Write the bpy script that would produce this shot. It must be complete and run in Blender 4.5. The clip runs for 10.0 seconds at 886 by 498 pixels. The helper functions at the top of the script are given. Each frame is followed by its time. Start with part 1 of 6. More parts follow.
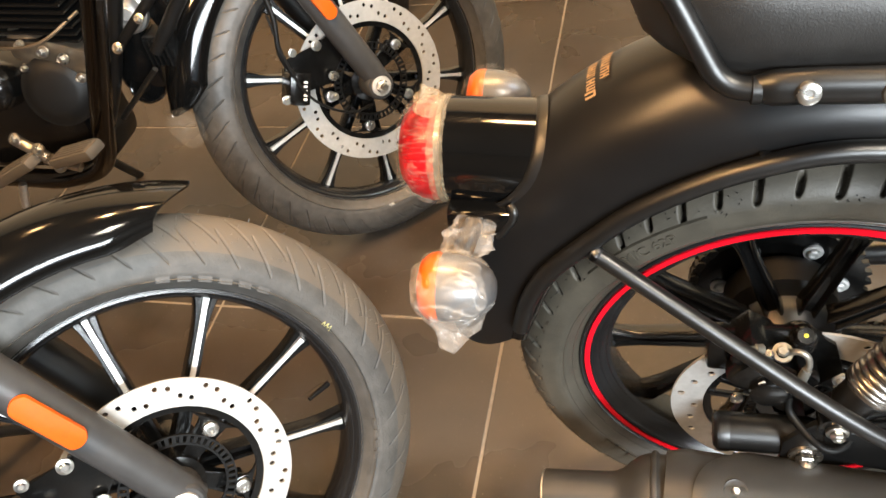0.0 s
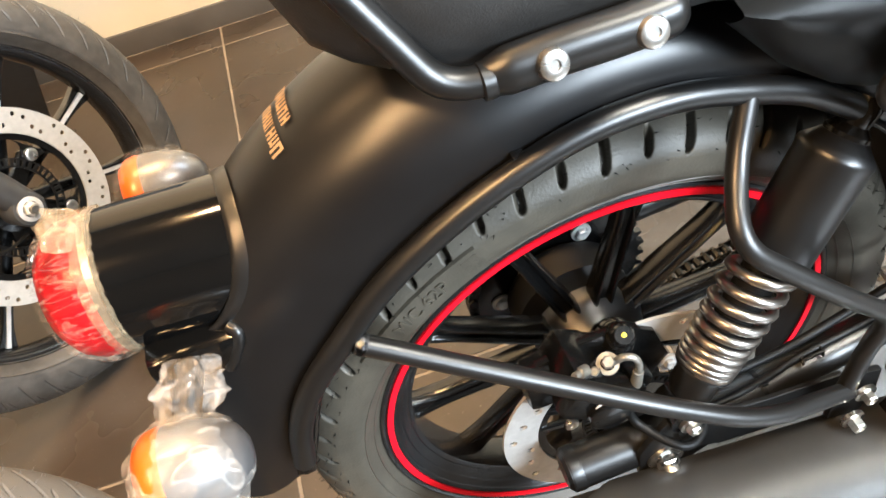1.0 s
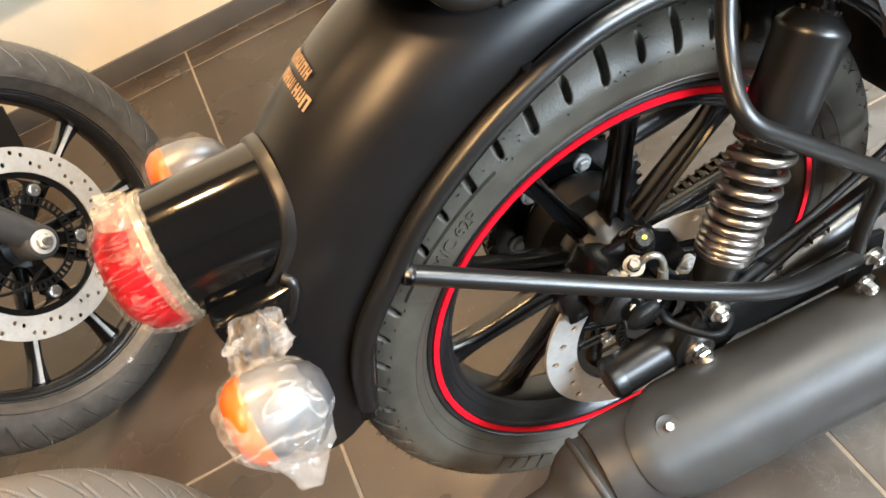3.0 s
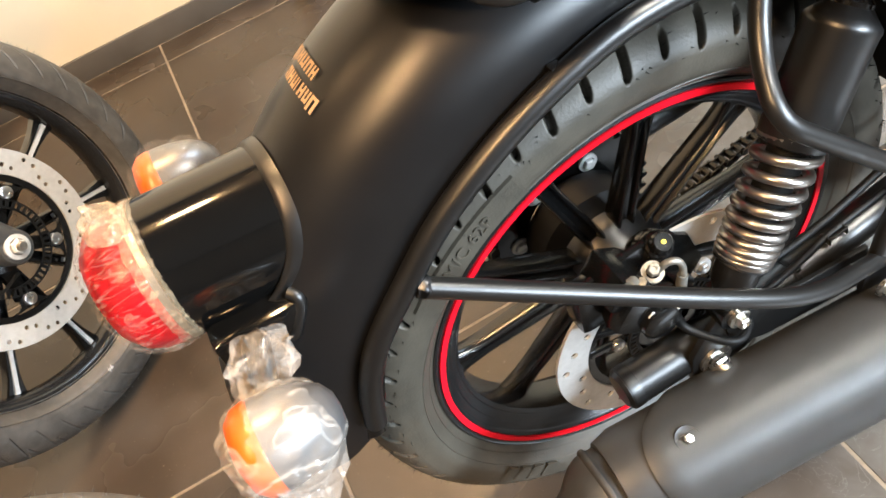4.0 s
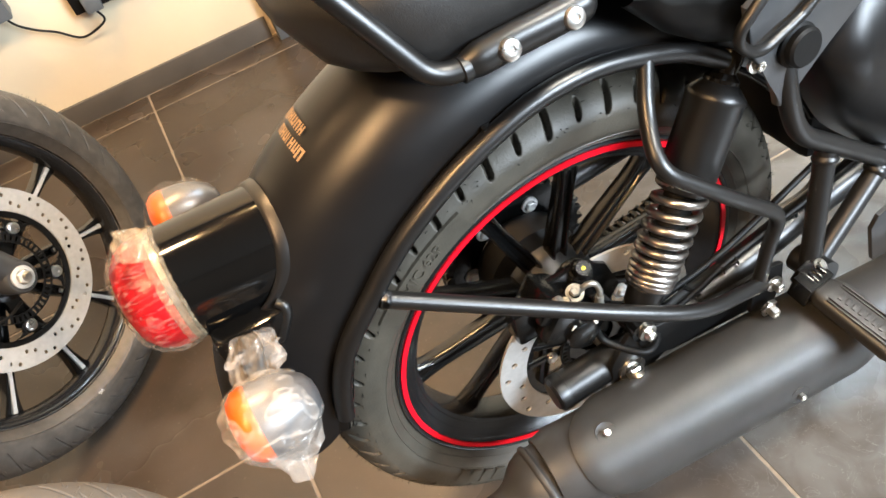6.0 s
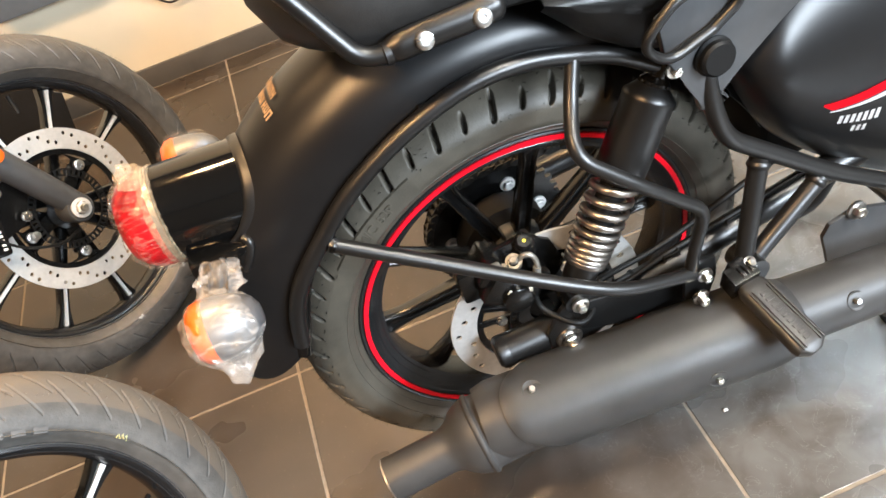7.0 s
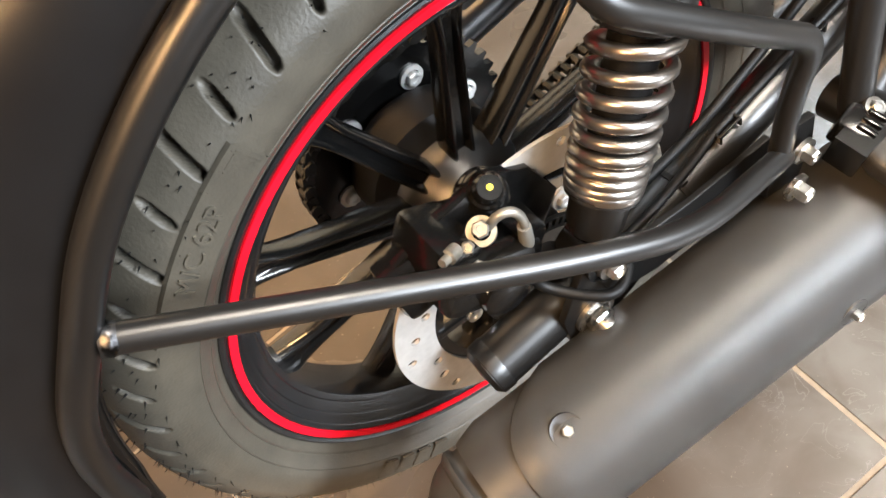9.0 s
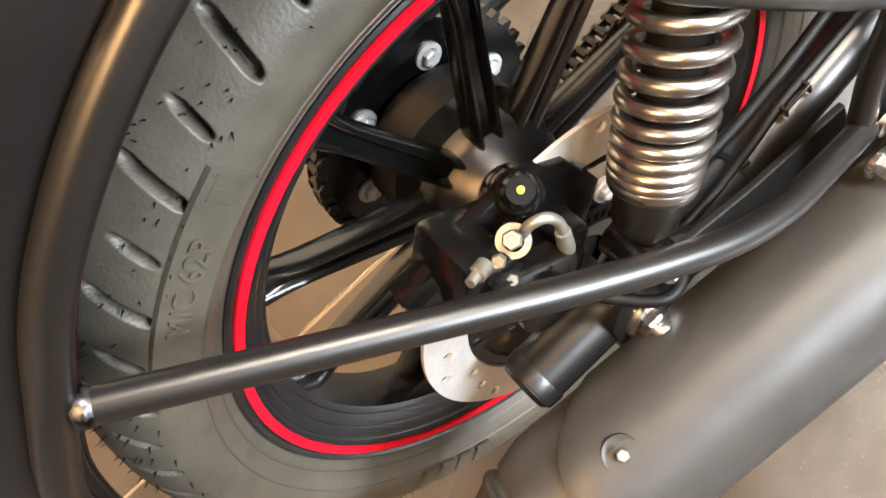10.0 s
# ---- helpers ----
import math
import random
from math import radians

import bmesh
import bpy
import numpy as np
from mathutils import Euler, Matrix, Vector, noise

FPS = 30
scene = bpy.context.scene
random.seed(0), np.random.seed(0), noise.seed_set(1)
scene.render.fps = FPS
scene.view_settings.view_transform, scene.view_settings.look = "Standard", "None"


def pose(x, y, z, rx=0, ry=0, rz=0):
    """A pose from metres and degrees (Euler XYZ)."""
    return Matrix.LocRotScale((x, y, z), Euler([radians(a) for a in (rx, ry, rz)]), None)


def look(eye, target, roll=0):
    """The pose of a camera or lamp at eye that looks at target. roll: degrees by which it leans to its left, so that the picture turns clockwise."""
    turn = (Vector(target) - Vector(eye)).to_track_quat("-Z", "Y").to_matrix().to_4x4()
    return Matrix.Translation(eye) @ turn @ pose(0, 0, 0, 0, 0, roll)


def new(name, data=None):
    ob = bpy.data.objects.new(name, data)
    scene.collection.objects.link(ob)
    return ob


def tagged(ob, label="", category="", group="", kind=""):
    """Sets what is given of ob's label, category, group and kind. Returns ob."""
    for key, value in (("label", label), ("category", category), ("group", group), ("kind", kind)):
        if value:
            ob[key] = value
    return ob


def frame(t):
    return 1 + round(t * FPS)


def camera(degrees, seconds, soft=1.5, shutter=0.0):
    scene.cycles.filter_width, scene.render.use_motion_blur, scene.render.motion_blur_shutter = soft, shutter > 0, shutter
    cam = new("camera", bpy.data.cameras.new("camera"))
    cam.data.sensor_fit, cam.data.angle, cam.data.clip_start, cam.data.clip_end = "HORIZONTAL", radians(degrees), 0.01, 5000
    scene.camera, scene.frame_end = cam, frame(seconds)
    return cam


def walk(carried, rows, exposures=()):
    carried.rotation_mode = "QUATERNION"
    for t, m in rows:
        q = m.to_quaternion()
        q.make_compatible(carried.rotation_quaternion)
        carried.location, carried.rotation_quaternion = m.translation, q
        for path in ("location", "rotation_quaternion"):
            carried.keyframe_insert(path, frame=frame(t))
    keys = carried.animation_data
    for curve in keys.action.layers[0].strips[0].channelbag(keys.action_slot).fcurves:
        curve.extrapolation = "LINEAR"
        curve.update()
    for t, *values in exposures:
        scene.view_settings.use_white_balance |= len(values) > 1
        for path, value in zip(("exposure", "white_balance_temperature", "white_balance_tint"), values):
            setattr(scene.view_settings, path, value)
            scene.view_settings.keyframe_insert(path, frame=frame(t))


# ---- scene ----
cam = camera(59.8, 10.0, soft=1.6)
# seconds, eye x y z, turn rx ry rz
PATH = [
    (0.0, -0.1795, -0.5701, 1.1504, 44.13, 9.20, 10.68),
    (0.5, -0.2049, -0.4353, 1.0994, 42.87, 8.89, -8.01),
    (1.0, -0.1788, -0.4056, 1.0432, 41.83, 10.38, -17.64),
    (1.5, -0.1860, -0.5436, 1.0606, 41.41, 11.44, -14.01),
    (1.8, -0.2001, -0.6186, 1.0901, 42.32, 12.46, -12.72),
    (2.0, -0.2020, -0.6322, 1.1037, 42.93, 13.40, -13.27),
    (2.5, -0.2308, -0.5429, 1.0697, 42.15, 15.09, -19.76),
    (2.7, -0.2379, -0.5016, 1.0568, 41.30, 15.53, -22.72),
    (3.8, -0.2421, -0.4060, 1.0315, 39.15, 14.99, -28.21),
    (4.0, -0.2554, -0.4091, 1.0322, 39.11, 14.60, -27.60),
    (4.5, -0.2979, -0.4440, 1.0808, 39.40, 12.93, -26.81),
    (5.0, -0.3277, -0.4777, 1.1059, 40.80, 12.39, -26.75),
    (5.5, -0.3247, -0.4827, 1.1115, 41.64, 12.96, -28.81),
    (6.0, -0.2733, -0.5228, 1.1205, 42.44, 12.82, -28.60),
    (6.2, -0.2473, -0.5624, 1.1314, 43.05, 12.29, -26.94),
    (7.3, -0.1606, -0.6859, 1.1507, 43.65, 14.02, -18.62),
    (7.5, -0.1696, -0.6838, 1.1323, 44.07, 14.05, -18.56),
    (8.0, -0.1435, -0.6015, 1.0638, 39.80, 16.74, -22.12),
    (8.5, -0.1201, -0.4489, 0.9576, 34.17, 17.94, -32.56),
    (9.0, -0.1028, -0.3236, 0.8840, 28.65, 17.11, -37.88),
    (9.5, -0.0762, -0.2615, 0.8312, 24.80, 19.15, -38.39),
    (10.0, -0.0719, -0.2760, 0.8439, 25.05, 21.03, -39.30),
]
walk(cam, [(t, pose(x, y, z, rx, ry, rz)) for t, x, y, z, rx, ry, rz in PATH],
     [(0.0, 0.04, 6250, 7), (0.6, 0.40, 5820, 5), (1.0, 0.46, 5770, 5), (1.5, 0.34, 5720, 4), (2.5, 0.24, 5680, 4), (4.0, 0.38, 5690, 5), (5.0, 0.27, 5720, 5), (6.0, 0.27, 5780, 6), (7.5, 0.26, 5850, 7), (8.5, 0.46, 5950, 8), (9.0, 0.62, 6100, 9), (10.0, 0.76, 6230, 10)])

# ---- light ----
scene.view_settings.exposure = 0.0
sky_world = bpy.data.worlds.new("sky")
scene.world = sky_world
sky_world.use_nodes = True
wn = sky_world.node_tree.nodes
sky = wn.new("ShaderNodeTexSky")
sky.sky_type, sky.sun_disc = "NISHITA", False
sky.sun_elevation, sky.sun_rotation = radians(40), radians(200)
wn["Background"].inputs["Strength"].default_value = 0.12
sky_world.node_tree.links.new(sky.outputs["Color"], wn["Background"].inputs["Color"])


def lamp(name, eye, target, size, power, colour, size_y=None):
    data = bpy.data.lights.new(name, "AREA")
    data.shape, data.size, data.size_y = "RECTANGLE", size, size_y or size
    data.energy, data.color = power, colour
    ob = new(name, data)
    ob.matrix_world = look(eye, target)
    return ob


# daylight through the high shop-front glass behind the camera,
# white panels over the aisle, the cool one an added fill, warm spot lamps by the wall
lamp("window_light", (1.9, -3.40, 2.3), (0.5, 0, 0.5), 2.4, 440, (0.93, 0.96, 0.98), 0.9)
WARM_WHITE, COOL_WHITE = (1.0, 0.87, 0.70), (0.82, 0.93, 1.0)
PANELS = ((1.05, -0.95, 105, WARM_WHITE), (1.65, 0.80, 42, COOL_WHITE))
SPOTS = ((-1.75, 0.75, 14), (-0.42, 0.60, 52), (0.05, 0.95, 34), (-1.85, -1.3, 60), (-1.30, -0.85, 72))
for lx, ly, lp, tone in PANELS:
    lamp("panel_light", (lx, ly, 2.93), (lx, ly - 0.001, 0), 1.15 if tone is COOL_WHITE else 0.55, lp, tone, 0.55)
for lx, ly, lp in SPOTS:
    lamp("spot_lamp_light", (lx, ly, 2.93), (lx, ly, 0), 0.16, lp, (1.0, 0.56, 0.23))

# ---- materials ----


def material(name, colour, rough=0.5, metal=0.0, vary=0.15, scale=40.0, bump=0.0, bump_scale=200.0, coat=0.0, second=None, rough_vary=0.1, spec=0.5, crisp=0.14):
    """A node material with two scales of colour change, uneven gloss and fine relief, in metres."""
    m = bpy.data.materials.new(name)
    m.use_nodes = True
    nt = m.node_tree
    b = nt.nodes["Principled BSDF"]
    b.inputs["Metallic"].default_value = metal
    b.inputs["Coat Weight"].default_value = coat
    b.inputs["Coat Roughness"].default_value = 0.08
    b.inputs["Specular IOR Level"].default_value = spec
    co = nt.nodes.new("ShaderNodeTexCoord")
    big, fine = nt.nodes.new("ShaderNodeTexNoise"), nt.nodes.new("ShaderNodeTexNoise")
    big.inputs["Scale"].default_value, fine.inputs["Scale"].default_value = scale * 0.2, scale
    big.inputs["Detail"].default_value = fine.inputs["Detail"].default_value = 4
    for n in (big, fine):
        nt.links.new(co.outputs["Object"], n.inputs["Vector"])
    add = nt.nodes.new("ShaderNodeMix")
    add.data_type = "FLOAT"
    add.inputs[0].default_value = 0.5
    nt.links.new(big.outputs["Fac"], add.inputs[2])
    nt.links.new(fine.outputs["Fac"], add.inputs[3])
    ramp = nt.nodes.new("ShaderNodeValToRGB")
    low = second or [c * (1 - vary) for c in colour]
    high = colour if second else [min(1, c * (1 + vary)) for c in colour]
    ramp.color_ramp.elements[0].position, ramp.color_ramp.elements[1].position = 0.5 - crisp, 0.5 + crisp
    ramp.color_ramp.elements[0].color, ramp.color_ramp.elements[1].color = (*low, 1), (*high, 1)
    nt.links.new(add.outputs[0], ramp.inputs["Fac"])
    nt.links.new(ramp.outputs["Color"], b.inputs["Base Color"])
    span = nt.nodes.new("ShaderNodeMapRange")
    span.inputs["To Min"].default_value, span.inputs["To Max"].default_value = max(0.02, rough * (1 - rough_vary)), min(1, rough * (1 + rough_vary))
    nt.links.new(big.outputs["Fac"], span.inputs["Value"])
    nt.links.new(span.outputs["Result"], b.inputs["Roughness"])
    if bump:
        tex = nt.nodes.new("ShaderNodeTexNoise")
        tex.inputs["Scale"].default_value, tex.inputs["Detail"].default_value = bump_scale, 3
        nt.links.new(co.outputs["Object"], tex.inputs["Vector"])
        bn = nt.nodes.new("ShaderNodeBump")
        bn.inputs["Strength"].default_value, bn.inputs["Distance"].default_value = bump, 0.002
        nt.links.new(tex.outputs["Fac"], bn.inputs["Height"])
        nt.links.new(bn.outputs["Normal"], b.inputs["Normal"])
    return m


def film_material(name, colour, cover, rough, size=26.0, crease=0.022, haze=0.7, edge=1.6, drawn=1.0):
    """Thin clear plastic film: partly see-through, with crumpled gloss."""
    m = bpy.data.materials.new(name)
    m.use_nodes = True
    nt = m.node_tree
    b, out = nt.nodes["Principled BSDF"], nt.nodes["Material Output"]
    b.inputs["Base Color"].default_value = (*colour, 1)
    b.inputs["Roughness"].default_value = rough
    b.inputs["Specular IOR Level"].default_value = 0.9
    clear, mix = nt.nodes.new("ShaderNodeBsdfTransparent"), nt.nodes.new("ShaderNodeMixShader")
    tex, span, co = nt.nodes.new("ShaderNodeTexNoise"), nt.nodes.new("ShaderNodeMapRange"), nt.nodes.new("ShaderNodeTexCoord")
    tex.inputs["Scale"].default_value, tex.inputs["Detail"].default_value, tex.inputs["Distortion"].default_value = size, 2.5, 0.7
    pull = nt.nodes.new("ShaderNodeMapping")
    pull.inputs["Scale"].default_value = (drawn, 1, 1)
    pull.inputs["Rotation"].default_value = (0, 0.5 if drawn < 1 else 0, 0.5 if drawn < 1 else 0)
    nt.links.new(co.outputs["Object"], pull.inputs["Vector"])
    nt.links.new(pull.outputs["Vector"], tex.inputs["Vector"])
    # thin milky creases where the noise crosses its middle, a faint haze elsewhere
    off, fold = nt.nodes.new("ShaderNodeMath"), nt.nodes.new("ShaderNodeMath")
    off.operation, fold.operation = "SUBTRACT", "ABSOLUTE"
    off.inputs[1].default_value = 0.5
    nt.links.new(tex.outputs["Fac"], off.inputs[0])
    nt.links.new(off.outputs[0], fold.inputs[0])
    span.inputs["From Min"].default_value, span.inputs["From Max"].default_value = 0.0, crease
    span.inputs["To Min"].default_value, span.inputs["To Max"].default_value = min(0.9, cover * edge), cover * haze
    nt.links.new(fold.outputs[0], span.inputs["Value"])
    nt.links.new(span.outputs["Result"], mix.inputs["Fac"])
    bn = nt.nodes.new("ShaderNodeBump")
    bn.inputs["Strength"].default_value, bn.inputs["Distance"].default_value = 0.35, 0.004
    nt.links.new(tex.outputs["Fac"], bn.inputs["Height"])
    nt.links.new(bn.outputs["Normal"], b.inputs["Normal"])
    nt.links.new(clear.outputs["BSDF"], mix.inputs[1])
    nt.links.new(b.outputs["BSDF"], mix.inputs[2])
    nt.links.new(mix.outputs["Shader"], out.inputs["Surface"])
    return m


MATT = material("matt_black_paint", (0.0055, 0.0055, 0.0058), 0.33, vary=0.1, scale=60, bump=0.03, bump_scale=900, spec=0.34)
SATIN = material("satin_black_tube", (0.004, 0.004, 0.004), 0.36, vary=0.15, scale=80, bump=0.03, bump_scale=700, spec=0.6)
GLOSS = material("gloss_black_plastic", (0.003, 0.003, 0.003), 0.1, vary=0.1, spec=0.35, coat=0.0, rough_vary=0.3)
TAILC = material("sooty_black_coat", (0.030, 0.0295, 0.029), 0.46, vary=0.2, scale=40, bump=0.05, bump_scale=700, spec=0.4)
CHAINM = material("oiled_chain_steel", (0.03, 0.028, 0.026), 0.38, metal=0.6, vary=0.3, scale=150)
TUBE = material("satin_frame_paint", (0.006, 0.006, 0.006), 0.36, spec=0.62, vary=0.12, scale=60, bump=0.03, bump_scale=700)
RIMC = material("dark_grey_rim_paint", (0.010, 0.0101, 0.0107), 0.24, vary=0.15, scale=50, bump=0.03, bump_scale=600)
DISC = material("ground_disc_steel", (0.48, 0.48, 0.47), 0.42, metal=0.45, vary=0.1, scale=150, bump=0.06, bump_scale=1200)
GUSSET = material("grey_black_cast_paint", (0.040, 0.041, 0.043), 0.42, vary=0.15, scale=60, bump=0.04, bump_scale=600)
HEAT = material("heatproof_black_coat", (0.060, 0.0595, 0.0585), 0.45, metal=0.0, vary=0.14, scale=30, bump=0.05, bump_scale=800, spec=0.75)
CAST = material("cast_black_alloy", (0.0035, 0.0035, 0.0035), 0.19, vary=0.2, scale=90, bump=0.06, bump_scale=400, spec=0.5)
DARK = material("dull_black_plastic", (0.0035, 0.0035, 0.0035), 0.5, vary=0.2, bump=0.08, bump_scale=500, spec=0.22)
RUBBER = material("tyre_rubber", (0.056, 0.052, 0.047), 0.46, vary=0.35, scale=70, bump=0.12, bump_scale=600, rough_vary=0.15)
DUSTY = material("dusty_tyre_rubber", (0.094, 0.077, 0.059), 0.65, second=(0.066, 0.060, 0.053), scale=22, bump=0.12, bump_scale=600)
TREAD = material("new_block_tyre_rubber", (0.070, 0.062, 0.047), 0.50, second=(0.039, 0.035, 0.027), scale=60, bump=0.18, bump_scale=420, rough_vary=0.25, crisp=0.2)
RED = material("red_rim_tape", (0.75, 0.004, 0.016), 0.45, vary=0.05, spec=0.12)
STEEL = material("brushed_steel", (0.72, 0.71, 0.69), 0.4, metal=1.0, vary=0.15, scale=120, bump=0.05, bump_scale=900)
BAND = film_material("bunched_plastic_wrap", (0.42, 0.33, 0.21), 0.34, 0.1, 60.0, 0.03)
ZINC = material("zinc_plated_bolt", (0.66, 0.64, 0.6), 0.28, metal=1.0, vary=0.25, scale=150)
CHROME = material("chromed_spring_steel", (0.42, 0.39, 0.36), 0.3, metal=1.0, vary=0.12, scale=60)
MACHINED = material("machined_alloy_face", (0.72, 0.72, 0.71), 0.4, metal=0.6, vary=0.1, scale=200, bump=0.1, bump_scale=1500)
LEATHER = material("black_seat_leatherette", (0.010, 0.010, 0.010), 0.5, vary=0.2, scale=120, bump=0.16, bump_scale=800)
POLISH = material("black_chromed_guard_steel", (0.075, 0.07, 0.065), 0.16, metal=1.0, vary=0.15, scale=30)
SIDE = material("grey_tyre_sidewall", (0.060, 0.058, 0.054), 0.55, vary=0.3, scale=60, bump=0.2, bump_scale=300)
GOLD = material("gold_badge_print", (0.33, 0.215, 0.115), 0.6, metal=0.1, vary=0.1)
WHITE = material("white_print", (0.75, 0.75, 0.74), 0.5, vary=0.05)
YELLOW = material("yellow_paint_mark", (0.75, 0.6, 0.02), 0.5, vary=0.1)
ORANGE = material("amber_lens", (0.55, 0.085, 0.002), 0.34, vary=0.1, coat=0.1)
REFLEX = material("orange_reflector", (0.55, 0.085, 0.002), 0.45, vary=0.08, spec=0.2, scale=500, bump=0.2, bump_scale=1200)
REDLENS = material("red_lamp_lens", (0.38, 0.001, 0.005), 0.3, second=(0.13, 0.0004, 0.002), scale=60, crisp=0.09, coat=0.0, bump=0.2, bump_scale=140, spec=0.3)
SMOKE = material("silvered_lamp_shell", (0.15, 0.15, 0.155), 0.34, metal=0.6, vary=0.2)
HOSE = material("grey_hose_sleeve", (0.13, 0.13, 0.12), 0.45, vary=0.2)
FILM = film_material("clear_plastic_wrap", (0.4, 0.36, 0.3), 0.10, 0.07, 70.0, 0.02, 0.4, 3.0)
MILKY = film_material("milky_plastic_wrap", (0.5, 0.46, 0.42), 0.26, 0.1, 50.0, 0.014)
CRINKLE = film_material("crinkled_plastic_wrap", (0.62, 0.59, 0.55), 0.20, 0.14, 38.0, 0.035, 0.62, 1.9, 0.4)
STRETCHED = film_material("stretched_plastic_wrap", (0.6, 0.5, 0.4), 0.060, 0.1, 120.0, 0.040, 0.16, 2.6, 0.12)
PIPE = material("dull_plated_steel", (0.3, 0.29, 0.26), 0.42, metal=0.8, vary=0.3, scale=150)
WALL = material("cream_wall_paint", (0.66, 0.575, 0.42), 0.6, vary=0.05, scale=6, bump=0.05, bump_scale=150)
SKIRT = material("dark_skirting_tile", (0.085, 0.077, 0.068), 0.35, vary=0.15, scale=12, bump=0.03)
TILE = material("dark_stone_tile", (0.050, 0.037, 0.027), 0.27, second=(0.027, 0.021, 0.0155), scale=11, bump=0.05, bump_scale=60, rough_vary=0.3, crisp=0.2)
# dust specks and dry smears that dull the stone's polish
tnt = TILE.node_tree
tb = tnt.nodes["Principled BSDF"]
dust, dust_at, smear, smear_at = (tnt.nodes.new(k) for k in ("ShaderNodeTexNoise", "ShaderNodeMapRange", "ShaderNodeTexNoise", "ShaderNodeMapRange"))
place = tnt.nodes.new("ShaderNodeNewGeometry")
dust.inputs["Scale"].default_value, dust.inputs["Detail"].default_value = 240, 2
smear.inputs["Scale"].default_value, smear.inputs["Detail"].default_value, smear.inputs["Distortion"].default_value = 3.4, 8, 0.5
dust_at.inputs["From Min"].default_value, dust_at.inputs["From Max"].default_value = 0.70, 0.76
dust_at.inputs["To Max"].default_value = 0.55
smear_at.inputs["From Min"].default_value, smear_at.inputs["From Max"].default_value = 0.46, 0.70
smear_at.inputs["To Max"].default_value = 0.25
tmix, tmix2 = tnt.nodes.new("ShaderNodeMix"), tnt.nodes.new("ShaderNodeMix")
was = tb.inputs["Base Color"].links[0].from_socket
for n, fac, tone in ((tmix, smear_at, (0.115, 0.108, 0.100, 1)), (tmix2, dust_at, (0.22, 0.19, 0.155, 1))):
    n.data_type = "RGBA"
    n.inputs[7].default_value = tone
    tnt.links.new(fac.outputs["Result"], n.inputs[0])
for tex, fac in ((dust, dust_at), (smear, smear_at)):
    tnt.links.new(place.outputs["Position"], tex.inputs["Vector"])
    tnt.links.new(tex.outputs["Fac"], fac.inputs["Value"])
# open aisle greyed with painted-in daylight and dust, uneven at its edge, with fine scuffs
def maths(kind, a, b):
    n = tnt.nodes.new("ShaderNodeMath")
    n.operation = kind
    for k, v in enumerate((a, b)):
        if isinstance(v, (int, float)):
            n.inputs[k].default_value = v
        else:
            tnt.links.new(v, n.inputs[k])
    return n.outputs[0]


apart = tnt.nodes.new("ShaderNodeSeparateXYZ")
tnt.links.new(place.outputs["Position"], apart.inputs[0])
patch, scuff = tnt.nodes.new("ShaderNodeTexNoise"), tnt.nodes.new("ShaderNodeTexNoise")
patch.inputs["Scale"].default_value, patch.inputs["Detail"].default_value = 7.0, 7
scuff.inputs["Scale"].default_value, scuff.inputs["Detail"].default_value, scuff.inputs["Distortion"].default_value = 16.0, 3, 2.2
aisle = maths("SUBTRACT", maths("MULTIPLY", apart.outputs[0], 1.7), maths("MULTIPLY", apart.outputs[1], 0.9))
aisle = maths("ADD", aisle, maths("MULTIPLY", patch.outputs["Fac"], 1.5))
daylit_dust = tnt.nodes.new("ShaderNodeMapRange")
daylit_dust.inputs["From Min"].default_value, daylit_dust.inputs["From Max"].default_value = 0.70, 1.45
daylit_dust.inputs["To Max"].default_value = 0.68
tnt.links.new(aisle, daylit_dust.inputs["Value"])
line = tnt.nodes.new("ShaderNodeMapRange")
line.inputs["From Min"].default_value, line.inputs["From Max"].default_value = 0.0, 0.008
line.inputs["To Min"].default_value, line.inputs["To Max"].default_value = 0.5, 0.0
tnt.links.new(maths("ABSOLUTE", maths("SUBTRACT", scuff.outputs["Fac"], 0.57), 0.0), line.inputs["Value"])
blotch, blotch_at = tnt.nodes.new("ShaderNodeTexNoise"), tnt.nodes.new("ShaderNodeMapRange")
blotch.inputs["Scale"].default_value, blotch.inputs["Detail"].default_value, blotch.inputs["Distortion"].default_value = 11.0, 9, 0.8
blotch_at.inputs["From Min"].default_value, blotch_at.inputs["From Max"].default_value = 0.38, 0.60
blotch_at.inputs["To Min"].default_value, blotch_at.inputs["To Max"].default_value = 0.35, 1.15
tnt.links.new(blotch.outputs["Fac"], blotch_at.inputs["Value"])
daylit_blotch = maths("MULTIPLY", daylit_dust.outputs["Result"], blotch_at.outputs["Result"])
scuffs = maths("MULTIPLY", line.outputs["Result"], daylit_dust.outputs["Result"])
for n in list(tnt.nodes):
    if n.type == "TEX_NOISE":
        tnt.links.new(place.outputs["Position"], n.inputs["Vector"])
tnt.links.new(was, tmix.inputs[6])
tnt.links.new(tmix.outputs[2], tmix2.inputs[6])
# the grey tone carries the aisle's cool daylight; the pale lines are scuffs
daylit_mix, scuff_mix = tnt.nodes.new("ShaderNodeMix"), tnt.nodes.new("ShaderNodeMix")
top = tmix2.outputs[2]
for n, fac, tone in ((daylit_mix, daylit_blotch, (0.130, 0.129, 0.125, 1)), (scuff_mix, scuffs, (0.24, 0.24, 0.235, 1))):
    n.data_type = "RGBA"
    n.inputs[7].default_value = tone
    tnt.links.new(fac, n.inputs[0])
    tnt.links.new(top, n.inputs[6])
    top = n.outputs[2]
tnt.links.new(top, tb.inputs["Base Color"])
